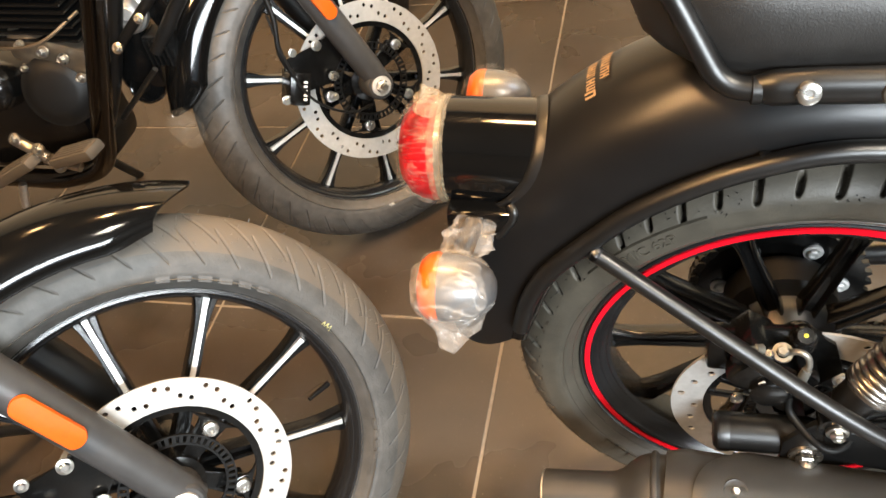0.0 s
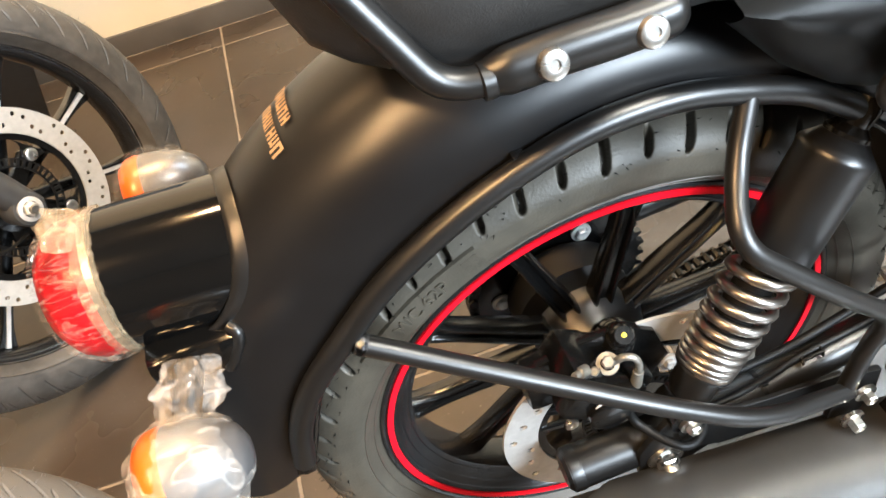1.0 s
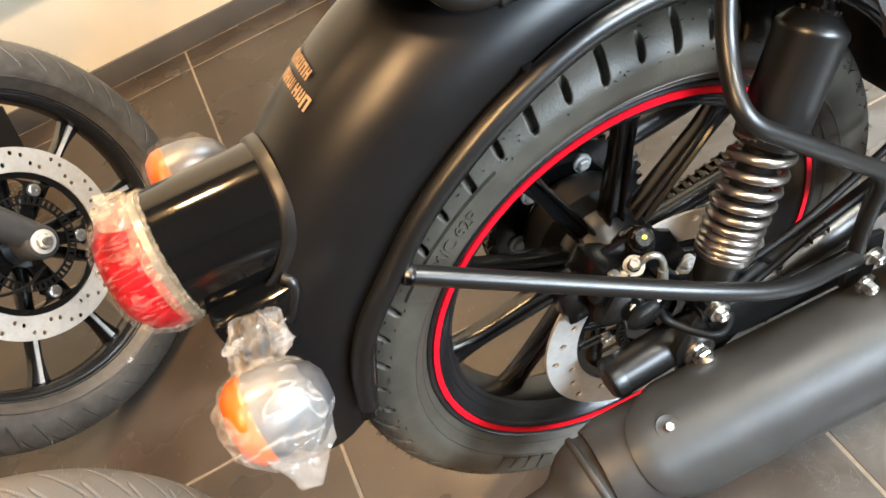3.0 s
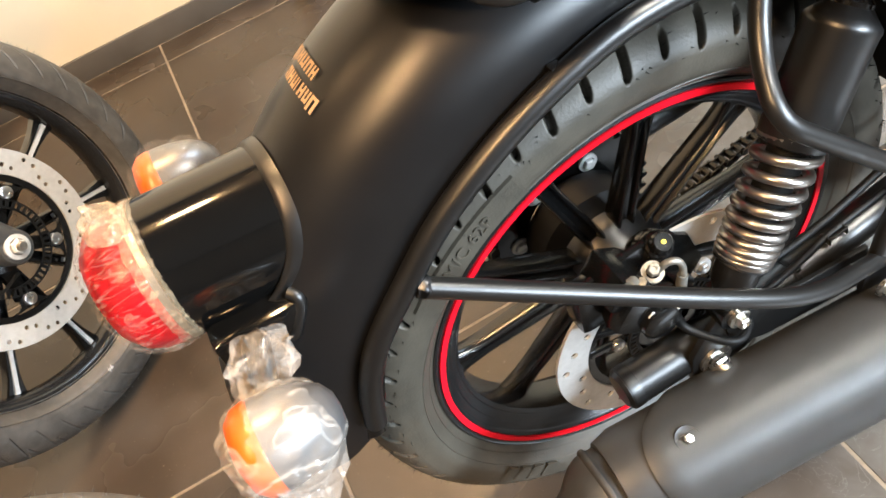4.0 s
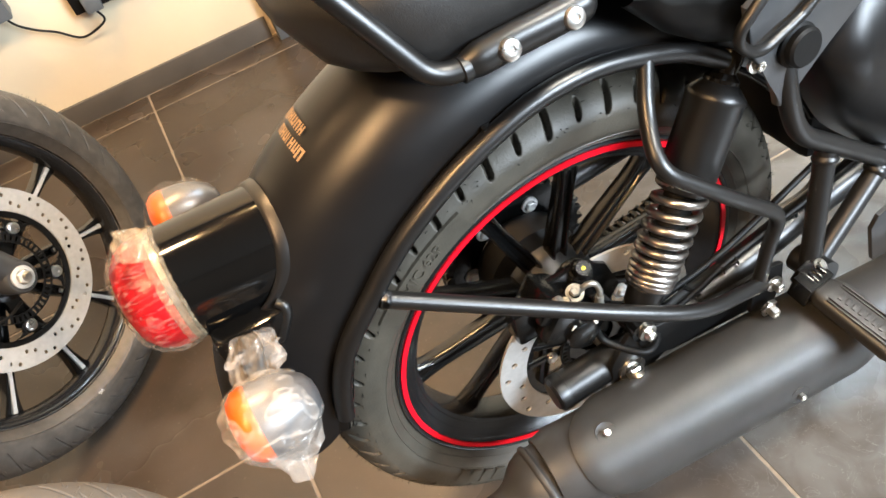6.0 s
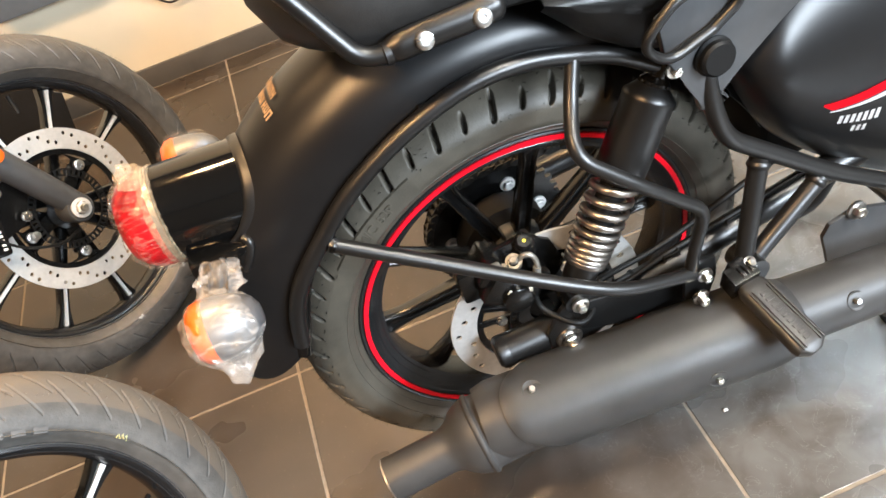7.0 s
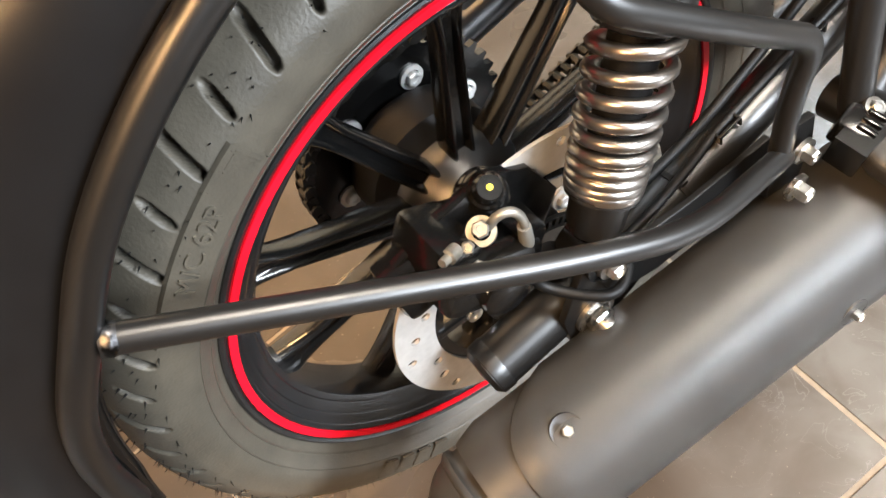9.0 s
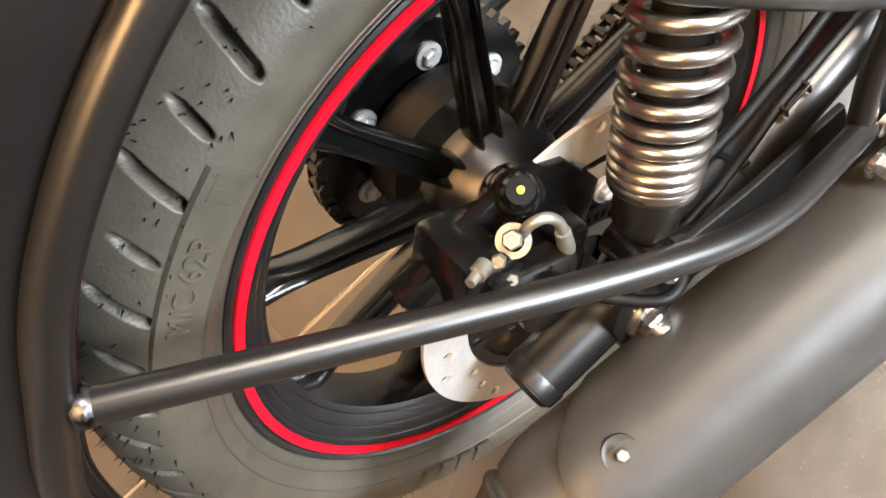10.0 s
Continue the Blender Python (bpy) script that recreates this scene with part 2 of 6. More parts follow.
# unseen walls: colour set far below cream to hold back bounced light
SIDEWALL = material("low_bounce_wall", (0.055, 0.048, 0.040), 0.7, vary=0.05, scale=6)
GROUT = material("sand_grout", (0.2, 0.165, 0.125), 0.8, vary=0.2, scale=80)
# unseen ceiling and lamp surrounds, darkened so black paint reflects less
PLASTER = material("low_bounce_grey", (0.075, 0.070, 0.065), 0.7, vary=0.04)
# highlight of the gloss black rim edge, put into a paler colour
EDGEGLINT = material("rim_edge_glint", (0.30, 0.30, 0.30), 0.35, metal=0.7, vary=0.2, scale=60)
GREY = material("grey_moulded_plastic", (0.09, 0.1, 0.11), 0.5, vary=0.1, bump=0.05)
ALLOY = material("bare_cast_alloy", (0.24, 0.20, 0.15), 0.42, metal=0.9, vary=0.2, scale=60, bump=0.1)


def glow(name, colour):
    m = bpy.data.materials.new(name)
    m.use_nodes = True
    b = m.node_tree.nodes["Principled BSDF"]
    b.inputs["Emission Color"].default_value = (*colour, 1)
    b.inputs["Emission Strength"].default_value = 4
    return m


LAMPGLOW = glow("lamp_diffuser", (1, 0.8, 0.55))
COOLGLOW = glow("cool_fill_diffuser", (0.8, 0.92, 1.0))

# ---- building helpers ----
PLACE = {}


def thing(name, at, label, category, group="", kind="", m=None):
    """A top-level Empty at its base."""
    ob = new(name)
    mat = m or Matrix.Translation(at)
    ob.matrix_basis = mat
    ob.empty_display_size = 0.1
    PLACE[ob] = mat
    return tagged(ob, label, category, group, kind)


def part(name, bm, mat, parent=None, label="", m=None, smooth=True, sharp=40.0):
    """Link a bmesh as one mesh object; its vertices stand in world metres, or in those of m."""
    me = bpy.data.meshes.new(name)
    bmesh.ops.recalc_face_normals(bm, faces=bm.faces)
    if smooth:
        for f in bm.faces:
            f.smooth = True
        for e in bm.edges:
            if len(e.link_faces) == 2 and e.calc_face_angle(0) > radians(sharp):
                e.smooth = False
    bm.to_mesh(me)
    bm.free()
    return mesh_part(name, me, mat, parent, label, m)


def mesh_part(name, me, mat, parent=None, label="", m=None):
    if not me.materials:
        me.materials.append(mat)
    ob = new(name, me)
    world = m or Matrix.Identity(4)
    PLACE[ob] = world
    if parent:
        ob.parent = parent
        ob.matrix_basis = PLACE[parent].inverted() @ world
    else:
        ob.matrix_basis = world
    return tagged(ob, label)


def grid_faces(bm, rows, close_u=False, close_v=False):
    """Quads over a grid of vertices."""
    nu, nv = len(rows), len(rows[0])
    for i in range(nu if close_u else nu - 1):
        for j in range(nv if close_v else nv - 1):
            bm.faces.new((rows[i][j], rows[(i + 1) % nu][j], rows[(i + 1) % nu][(j + 1) % nv], rows[i][(j + 1) % nv]))


def rounded(points, bend, steps=6):
    """A polyline with its corners rounded off by circular-like arcs that start bend metres from each corner."""
    pts = [Vector(p) for p in points]
    out = [pts[0]]
    for a, b, c in zip(pts, pts[1:], pts[2:]):
        d = min(bend, (b - a).length * 0.48, (c - b).length * 0.48)
        p, q = b + (a - b).normalized() * d, b + (c - b).normalized() * d
        for k in range(steps + 1):
            t = k / steps
            out.append(p * (1 - t) ** 2 + b * 2 * t * (1 - t) + q * t * t)
    return out + [pts[-1]]


def spline(points, steps=6):
    """A smooth curve through the points (Catmull-Rom)."""
    pts = [Vector(p) for p in points]
    pts = [pts[0] * 2 - pts[1]] + pts + [pts[-1] * 2 - pts[-2]]
    out = []
    for i in range(1, len(pts) - 2):
        a, b, c, d = pts[i - 1: i + 3]
        for k in range(steps):
            t = k / steps
            out.append(0.5 * (2 * b + (c - a) * t + (2 * a - 5 * b + 4 * c - d) * t * t + (3 * b - a - 3 * c + d) * t ** 3))
    return out + [pts[-2]]


def sweep(points, radius, seg=14, bm=None, cap=True, closed=False, flat=1.0):
    """A round tube along points; radius may be a list."""
    bm = bm or bmesh.new()
    pts = [Vector(p) for p in points]
    n = len(pts)
    side = None
    rows = []
    for i, p in enumerate(pts):
        if closed:
            way = pts[(i + 1) % n] - pts[i - 1]
        else:
            way = pts[min(i + 1, n - 1)] - pts[max(i - 1, 0)]
        way.normalize()
        if side is None:
            side = way.orthogonal().normalized()
        side = (side - way * side.dot(way)).normalized()
        up = way.cross(side)
        r = radius[i] if isinstance(radius, (list, tuple)) else radius
        rows.append([bm.verts.new(p + side * (r * math.cos(a)) + up * (r * flat * math.sin(a))) for a in (2 * math.pi * k / seg for k in range(seg))])
    grid_faces(bm, rows, close_u=closed, close_v=True)
    if cap and not closed:
        bm.faces.new(rows[0][::-1])
        bm.faces.new(rows[-1])
    return bm


def axis_matrix(origin, way, up=(0, 0, 1)):
    """Local z along way."""
    z = Vector(way).normalized()
    x = Vector(up).cross(z)
    if x.length < 1e-4:
        x = Vector((1, 0, 0)).cross(z)
    x.normalize()
    y = z.cross(x)
    m = Matrix((x, y, z)).transposed().to_4x4()
    m.translation = origin
    return m


def lathe(profile, m=None, seg=48, bm=None, close=False, start=0.0, sweep_angle=360.0):
    """Turn (radius, height) about local z."""
    bm = bm or bmesh.new()
    m = m or Matrix.Identity(4)
    full = sweep_angle >= 359.9
    count = seg if full else seg + 1
    rows = []
    for k in range(count):
        a = radians(start + sweep_angle * k / seg)
        rows.append([bm.verts.new(m @ Vector((r * math.cos(a), r * math.sin(a), h))) for r, h in profile])
    grid_faces(bm, rows, close_u=full, close_v=close)
    bmesh.ops.remove_doubles(bm, verts=bm.verts, dist=1e-6)
    return bm


def box(bm, centre, size, m=None, bevel=0.0):
    """A box with rounded edges."""
    out = bmesh.ops.create_cube(bm, size=1)
    vs = out["verts"]
    for v in vs:
        v.co = Vector((v.co.x * size[0], v.co.y * size[1], v.co.z * size[2]))
    if bevel:
        es = list({e for v in vs for e in v.link_edges})
        res = bmesh.ops.bevel(bm, geom=es, offset=bevel, segments=2, profile=0.6, affect="EDGES")
        vs = list({v for f in res["faces"] for v in f.verts} | {v for v in vs if v.is_valid})
    mm = (m or Matrix.Identity(4)) @ Matrix.Translation(centre)
    for v in vs:
        v.co = mm @ v.co
    return bm


def prism(bm, outline, m, depth, bevel=0.0):
    """A flat plate: outline in local x y, thickness along local z (0 to depth)."""
    low = [bm.verts.new((x, y, 0)) for x, y in outline]
    high = [bm.verts.new((x, y, depth)) for x, y in outline]
    n = len(outline)
    faces = [bm.faces.new(low[::-1]), bm.faces.new(high)]
    for i in range(n):
        faces.append(bm.faces.new((low[i], low[(i + 1) % n], high[(i + 1) % n], high[i])))
    vs = low + high
    if bevel:
        res = bmesh.ops.bevel(bm, geom=list(faces[1].edges), offset=bevel, segments=2, profile=0.6, affect="EDGES")
        vs = [v for v in vs if v.is_valid] + [v for f in res["faces"] for v in f.verts]
    for v in set(vs):
        v.co = m @ v.co
    return bm


def hex_bolt(at, way, size, parent, name="bolt", length=None, washer=True, mat=None):
    """A flanged hexagon bolt head that stands out along way."""
    m = axis_matrix(at, way)
    h = length or size * 0.6
    bm = bmesh.new()
    if washer:
        lathe([(0, -0.002), (size * 0.95, -0.002), (size * 0.95, size * 0.14), (size * 0.62, size * 0.2)], m, 24, bm)
    lathe([(size * 0.6, 0), (size * 0.6, h * 0.85), (size * 0.5, h), (size * 0.3, h), (size * 0.26, h * 0.85), (0, h * 0.85)], m, 6, bm)
    return part(name, bm, mat or ZINC, parent, sharp=25)


def socket_bolt(at, way, size, parent, name="bolt", mat=None):
    """A round button-head screw with a dished socket."""
    m = axis_matrix(at, way)
    prof = [(size, -0.002), (size, size * 0.12), (size * 0.9, size * 0.38), (size * 0.62, size * 0.5), (size * 0.34, size * 0.48), (size * 0.31, size * 0.33), (0, size * 0.33)]
    return part(name, lathe(prof, m, 24), mat or ZINC, parent, sharp=35)


# ---- wheels (axle along local y, seen face towards -y) ----
SPIN = Matrix.Rotation(radians(90), 4, "X")  # local z of lathe() to -y


def tyre_mesh(name, outer, half, bead, groove, steps, tall=1.0):
    """A tyre with cut grooves. groove(angle, across, side) gives the depth in metres; across runs 0 at the crown to 1 at the tread's edge."""
    prof = []
    nt, ns = 40, 9
    rim_y = half * 0.62
    # sidewall from the bead outwards, then the crown, mirrored
    side_pts = []
    for k in range(ns):
        t = k / ns
        r = bead + (outer - 0.036 * tall - bead) * t
        y = rim_y + (half - rim_y) * math.sin(min(1, t * 1.25) * math.pi / 2)
        bulge = 0.0015 * math.sin(max(0, min(1, (t - 0.1) / 0.7)) * math.pi)
        side_pts.append((r, y + bulge, None))
    crown = []
    for k in range(nt + 1):
        u = 1 - k / nt
        y = half * math.sin(u * math.pi / 2 * 0.96) / math.sin(math.pi / 2 * 0.96)
        r = outer - 0.036 * tall * (1 - math.cos(u * math.pi / 2)) ** 0.9
        crown.append((r, y, u))
    halfp = [(r, -y, u) for r, y, u in side_pts + crown]
    prof = halfp + [(r, -y, u) for r, y, u in halfp[-2::-1]]
    co, faces = [], []
    for i in range(steps):
        a = 2 * math.pi * i / steps
        c, s = math.cos(a), math.sin(a)
        for r, y, u in prof:
            d = groove(a, u, 1 if y > 0 else -1) if u is not None else 0
            rr = r - d * (1 - 0.5 * (u or 0))
            yy = y - math.copysign(d * 0.6 * (u or 0), y)
            co.append((rr * c, yy, rr * s))
    n = len(prof)
    for i in range(steps):
        i2 = (i + 1) % steps
        for j in range(n - 1):
            faces.append((i * n + j, i * n + j + 1, i2 * n + j + 1, i2 * n + j))
    me = bpy.data.meshes.new(name)
    me.from_pydata(co, [], faces)
    me.shade_smooth()
    return me


def ridge(x, width, soft):
    """1 inside a stripe of that width round 0, falling off softly."""
    return max(0.0, min(1.0, (width / 2 + soft - abs(x)) / soft))


def block_groove(a, u, side):
    """Alternate long and short slanted slots over the shoulder, and a wavy line in the crown."""
    pitch = 2 * math.pi / 54
    skew = side * 0.055 * (u - 0.6)
    k = (a + skew + (0.5 * pitch if side > 0 else 0)) / pitch
    odd = math.floor(k) % 2
    x = (k - math.floor(k) - 0.5) * pitch * 0.32
    lo, hi = (0.34, 0.93) if odd else (0.48, 0.86)
    inside = min(1, max(0, (u - lo) / 0.10)) * min(1, max(0, (hi - u) / 0.10))
    bars = ridge(x, (0.0058 if odd else 0.0048) * (0.35 + 0.65 * inside), 0.0013) * inside
    line = ridge((u - 0.2 - 0.04 * math.sin(a * 23)) * 0.07, 0.004, 0.002)
    return 0.0145 * max(bars, line)


def curved_groove(a, u, side):
    """Thin curved cuts that sweep back over a road tyre's tread."""
    pitch = 2 * math.pi / 44
    best = 0.0
    for shift, lo, hi, lean in ((0.0, 0.10, 0.62, 0.20), (0.5, 0.38, 0.97, 0.13)):
        k = (a + lean * u + 0.05 * u * u + shift * pitch + (0.3 * pitch if side > 0 else 0)) / pitch
        x = (k - math.floor(k) - 0.5) * pitch * 0.33
        fade = min(1, max(0, (u - lo) / 0.06)) * min(1, max(0, (hi - u) / 0.06))
        best = max(best, ridge(x, 0.0007, 0.0009) * fade)
    return 0.0058 * best


def spoke_mesh(name, r0, r1, w0, w1, d0, d1, y0, y1, soft=False):
    """One cast spoke along local +x, ribbed, its foot spread where it meets the rim."""
    bm = bmesh.new()
    rows = []
    n = 12
    for i in range(n + 1):
        t = i / n
        r = r0 + (r1 - r0) * t
        flare = 1.1 * max(0, (t - 0.72) / 0.28) ** 2
        w, d = (w0 + (w1 - w0) * t) * (1 + flare), d0 + (d1 - d0) * t
        y = y0 + (y1 - y0) * t
        sec = [(-1, 0.5), (-1, -0.34), (-0.86, -0.5), (-0.44, -0.5), (-0.34, -0.12), (0.34, -0.12), (0.44, -0.5), (0.86, -0.5), (1, -0.34), (1, 0.5), (0.6, 0.7), (-0.6, 0.7)]
        if soft:
            sec = [(-1, 0.25), (-0.98, -0.15), (-0.90, -0.38), (-0.74, -0.49), (-0.56, -0.48), (-0.42, -0.36), (-0.30, -0.24), (0.30, -0.24), (0.42, -0.36), (0.56, -0.48), (0.74, -0.49), (0.90, -0.38), (0.98, -0.15), (1, 0.25), (0.75, 0.58), (-0.75, 0.58)]
        rows.append([bm.verts.new((r, y + b * d, a * w / 2)) for a, b in sec])
    grid_faces(bm, rows, close_v=True)
    bm.faces.new(rows[0][::-1])
    bm.faces.new(rows[-1])
    bmesh.ops.recalc_face_normals(bm, faces=bm.faces)
    me = bpy.data.meshes.new(name)
    for f in bm.faces:
        f.smooth = True
    for e in bm.edges:
        if len(e.link_faces) == 2 and e.calc_face_angle(0) > radians(48 if soft else 20):
            e.smooth = False
    bm.to_mesh(me)
    bm.free()
    return me


def drilled_disc(outer, inner, thick, holes, hole_r, tracks=(0.27, 0.5, 0.73)):
    """A brake disc round local z with round holes that go through it."""
    bm = bmesh.new()
    mid_w = 2 * math.pi / holes
    for q in range(holes):
        hr, ha = inner + (outer - inner) * tracks[q % len(tracks)], mid_w * (q + 0.5)
        edge, n = [], 4
        a0, a1 = mid_w * q, mid_w * (q + 1)
        for k in range(n):
            edge.append((outer, a0 + (a1 - a0) * k / n))
        for k in range(n):
            edge.append((outer + (inner - outer) * k / n, a1))
        for k in range(n):
            edge.append((inner, a1 + (a0 - a1) * k / n))
        for k in range(n):
            edge.append((inner + (outer - inner) * k / n, a0))
        ring = []
        for r, a in edge:
            t = math.atan2((a - ha) * hr, r - hr)
            ring.append((hr + hole_r * math.cos(t), ha + hole_r * math.sin(t) / hr))
        lay = []
        for z in (0, thick):
            lay.append([[bm.verts.new((r * math.cos(a), r * math.sin(a), z)) for r, a in loop] for loop in (edge, ring)])
        m = len(edge)
        for i in range(m):
            j = (i + 1) % m
            bm.faces.new((lay[0][0][j], lay[0][0][i], lay[0][1][i], lay[0][1][j]))
            bm.faces.new((lay[1][0][i], lay[1][0][j], lay[1][1][j], lay[1][1][i]))
            bm.faces.new((lay[0][1][j], lay[0][1][i], lay[1][1][i], lay[1][1][j]))
            if i < n or 2 * n <= i < 3 * n:
                bm.faces.new((lay[0][0][i], lay[0][0][j], lay[1][0][j], lay[1][0][i]))
    bmesh.ops.remove_doubles(bm, verts=bm.verts, dist=1e-5)
    return bm


def carrier(r_in, r_out, arms, thick, width, m, parent):
    """The part that carries a disc: an inner ring, an outer ring and paired arms between them."""
    part("carrier_ring", lathe([(r_in, 0), (r_in + 0.02, 0), (r_in + 0.02, thick), (r_in, thick)], None, 40, close=True), CAST, parent, "", m)
    part("carrier_ring", lathe([(r_out - 0.012, 0), (r_out, 0), (r_out, thick * 0.7), (r_out - 0.012, thick * 0.7)], None, 60, close=True), CAST, parent, "", m)
    bm = bmesh.new()
    box(bm, ((r_in + r_out) / 2 + 0.006, 0, thick * 0.5), (r_out - r_in - 0.024, width * 0.55, thick), None, 0.002)
    me = bpy.data.meshes.new("carrier_arm")
    bm.to_mesh(me)
    bm.free()
    for k in range(arms):
        for lean in (-0.16, 0.16):
            mesh_part("carrier_arm", me, CAST, parent, "", m @ Matrix.Rotation(2 * math.pi * (k + 0.25) / arms + lean, 4, "Z"))


def tone_ring(r_in, r_out, count, thick):
    """A slotted sensor ring round local z: one tooth between every two slots."""
    bm = bmesh.new()
    lathe([(r_in, 0), (r_in + 0.003, 0), (r_in + 0.003, thick), (r_in, thick)], None, 60, bm, close=True)
    lathe([(r_out - 0.002, 0), (r_out, 0), (r_out, thick), (r_out - 0.002, thick)], None, 60, bm, close=True)
    for k in range(count):
        box(bm, ((r_in + r_out) / 2, 0, thick / 2), (r_out - r_in - 0.003, math.pi * r_in / count * 1.1, thick), Matrix.Rotation(2 * math.pi * k / count, 4, "Z"))
    return bm


def gear_bmesh(r, teeth, thick, tooth, holes_at, hole_r):
    """A chain sprocket round local z."""
    bm = bmesh.new()
    ring = []
    for k in range(teeth):
        for f, h in ((0.0, 0.0), (0.22, 0.15), (0.38, 0.9), (0.5, 1.0), (0.62, 0.9), (0.78, 0.15)):
            a = 2 * math.pi * (k + f) / teeth
            ring.append((r + tooth * (h - 1), a))
    n = len(ring)
    rows = []
    for rr, z in (("in", 0), ("out", 0), ("out", thick), ("in", thick)):
        rows.append([bm.verts.new(((holes_at if rr == "in" else q) * math.cos(a), (holes_at if rr == "in" else q) * math.sin(a), z)) for q, a in ring])
    grid_faces(bm, rows, close_u=True, close_v=True)
    return bm


def hair_bmesh(count, outer, half, seed, reach=0.007, spread=0.9, thick=0.0004):
    """Short moulding hairs that stand off a new tyre."""
    rnd = random.Random(seed)
    bm = bmesh.new()
    for _ in range(count):
        a = rnd.random() * 2 * math.pi
        u = rnd.uniform(-spread, spread)
        r = outer - 0.036 * (1 - math.cos(abs(u) * math.pi / 2)) ** 0.9
        across = half * math.sin(u * math.pi / 2 * 0.96) / math.sin(math.pi / 2 * 0.96)
        p = Vector((r * math.cos(a), across, r * math.sin(a)))
        out = Vector((math.cos(a) * (1.2 - abs(u)), u, math.sin(a) * (1.2 - abs(u)))).normalized()
        lean = Vector((rnd.uniform(-1, 1), rnd.uniform(-1, 1), rnd.uniform(-1, 1))) * 0.35
        q = p + (out + lean).normalized() * reach * rnd.uniform(0.5, 1)
        s = out.orthogonal().normalized() * thick
        t = out.cross(s)
        base = [bm.verts.new(p - out * 0.001 + w) for w in (s, t, -s, -t)]
        tip = bm.verts.new(q)
        for i in range(4):
            bm.faces.new((base[i], base[(i + 1) % 4], tip))
    return bm


# ---- the place ----
JX, JY, TILE_S, TURNED = -0.4134, 0.3172, 0.6035, radians(-1.08)
TILT_ROOM = Matrix.Translation((JX, JY, 0)) @ Matrix.Rotation(TURNED, 4, "Z")
WALL_Y = 1.318  # from the tile joint, in the room's own axes


def slab(name, lo, hi, mat, label, category, m=None):
    bm = bmesh.new()
    c = [(a + b) / 2 for a, b in zip(lo, hi)]
    box(bm, c, [b - a for a, b in zip(lo, hi)])
    ob = part(name, bm, mat, None, label, m or TILT_ROOM, smooth=False)
    return tagged(ob, label, category, kind="structure")


EAST, SOUTH = 3.9, -3.8
floor_ob = slab("floor", (-3.2, SOUTH, -0.2), (EAST, WALL_Y, -0.0012), GROUT, "sand coloured grout bed under dark stone floor tiles", "floor")
slab("wall_north", (-3.2, WALL_Y, -0.2), (EAST, WALL_Y + 0.2, 3.2), WALL, "cream painted wall above a dark tile skirting", "wall")
# the remaining walls stay out of view and are darkened against fill light
slab("wall_west", (-3.4, SOUTH - 0.2, -0.2), (-3.2, WALL_Y + 0.2, 3.2), SIDEWALL, "unseen side wall of the showroom, darkened to cut bounced light", "wall")
slab("wall_east", (EAST, SOUTH - 0.2, -0.2), (EAST + 0.2, WALL_Y + 0.2, 3.2), SIDEWALL, "unseen end wall of the showroom, darkened to cut bounced light", "wall")
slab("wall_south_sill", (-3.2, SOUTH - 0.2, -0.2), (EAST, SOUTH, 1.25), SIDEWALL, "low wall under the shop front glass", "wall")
slab("wall_south_left", (-3.2, SOUTH - 0.2, 1.25), (0.7, SOUTH, 2.8), SIDEWALL, "unseen wall beside the shop front, darkened to cut bounced light", "wall")
slab("wall_south_right", (3.25, SOUTH - 0.2, 1.25), (EAST, SOUTH, 2.8), SIDEWALL, "unseen pier beside the shop front, darkened to cut bounced light", "wall")
slab("wall_south_top", (-3.2, SOUTH - 0.2, 2.8), (EAST, SOUTH, 3.2), SIDEWALL, "unseen wall over the shop front, darkened to cut bounced light", "wall")
slab("ceiling", (-3.2, SOUTH, 3.0), (EAST, WALL_Y, 3.2), PLASTER, "plain unseen ceiling of the showroom, darkened to cut bounced light", "ceiling")
sk = bmesh.new()
box(sk, (-1.4, WALL_Y - 0.005, 0.032), (3.6, 0.01, 0.066), None, 0.002)
tagged(part("baseboard", sk, SKIRT, None, "dark brown tile skirting along the cream wall", TILT_ROOM), "", "skirting", kind="structure")

# ---- rear wheel of the near motorcycle ----
AX, AY, AZ = 0.0, 0.040, 0.347
MID = 0.040
bike = thing("motorcycle", (AX, AY, 0), "matt black motorcycle on centre stand, red-striped rear wheel, wrapped lamps", "motorcycle", group="motorcycles in the showroom")
WM = Matrix.Translation((AX, AY, AZ))
WL = WM @ SPIN
rim_prof = [(0.2446, 0.0395), (0.2440, 0.0424), (0.2420, 0.0434), (0.2396, 0.0424), (0.2382, 0.0403), (0.2300, 0.0400), (0.2282, 0.0362), (0.2272, 0.0356), (0.2262, 0.0362), (0.2250, 0.0350), (0.2215, 0.0296), (0.2206, 0.0290), (0.2196, 0.0296), (0.2182, 0.0280), (0.2122, 0.0230), (0.2108, 0.0234), (0.2096, 0.0222), (0.2066, 0.0200), (0.2050, 0.0120), (0.2045, 0.0)]
rim_prof = rim_prof + [(r, -h) for r, h in rim_prof[-2::-1]] + [(0.2440, -0.036), (0.2300, -0.030), (0.2180, 0.0), (0.2300, 0.030), (0.2440, 0.036)]
wheel = part("rear_wheel", lathe(rim_prof, WL, 120, close=True), RIMC, bike, "black cast alloy rear wheel with ten spokes")
part("rim_stripe", lathe([(0.2307, 0.0395), (0.2310, 0.0421), (0.2370, 0.0424), (0.2374, 0.0400)], WL, 120, close=True), RED, wheel, "bright red tape stripe round the rim")
mesh_part("tyre", tyre_mesh("tyre", 0.323, 0.060, 0.2408, block_groove, 2400), TREAD, wheel, "new black block-tread tyre with moulded sidewall", WM)
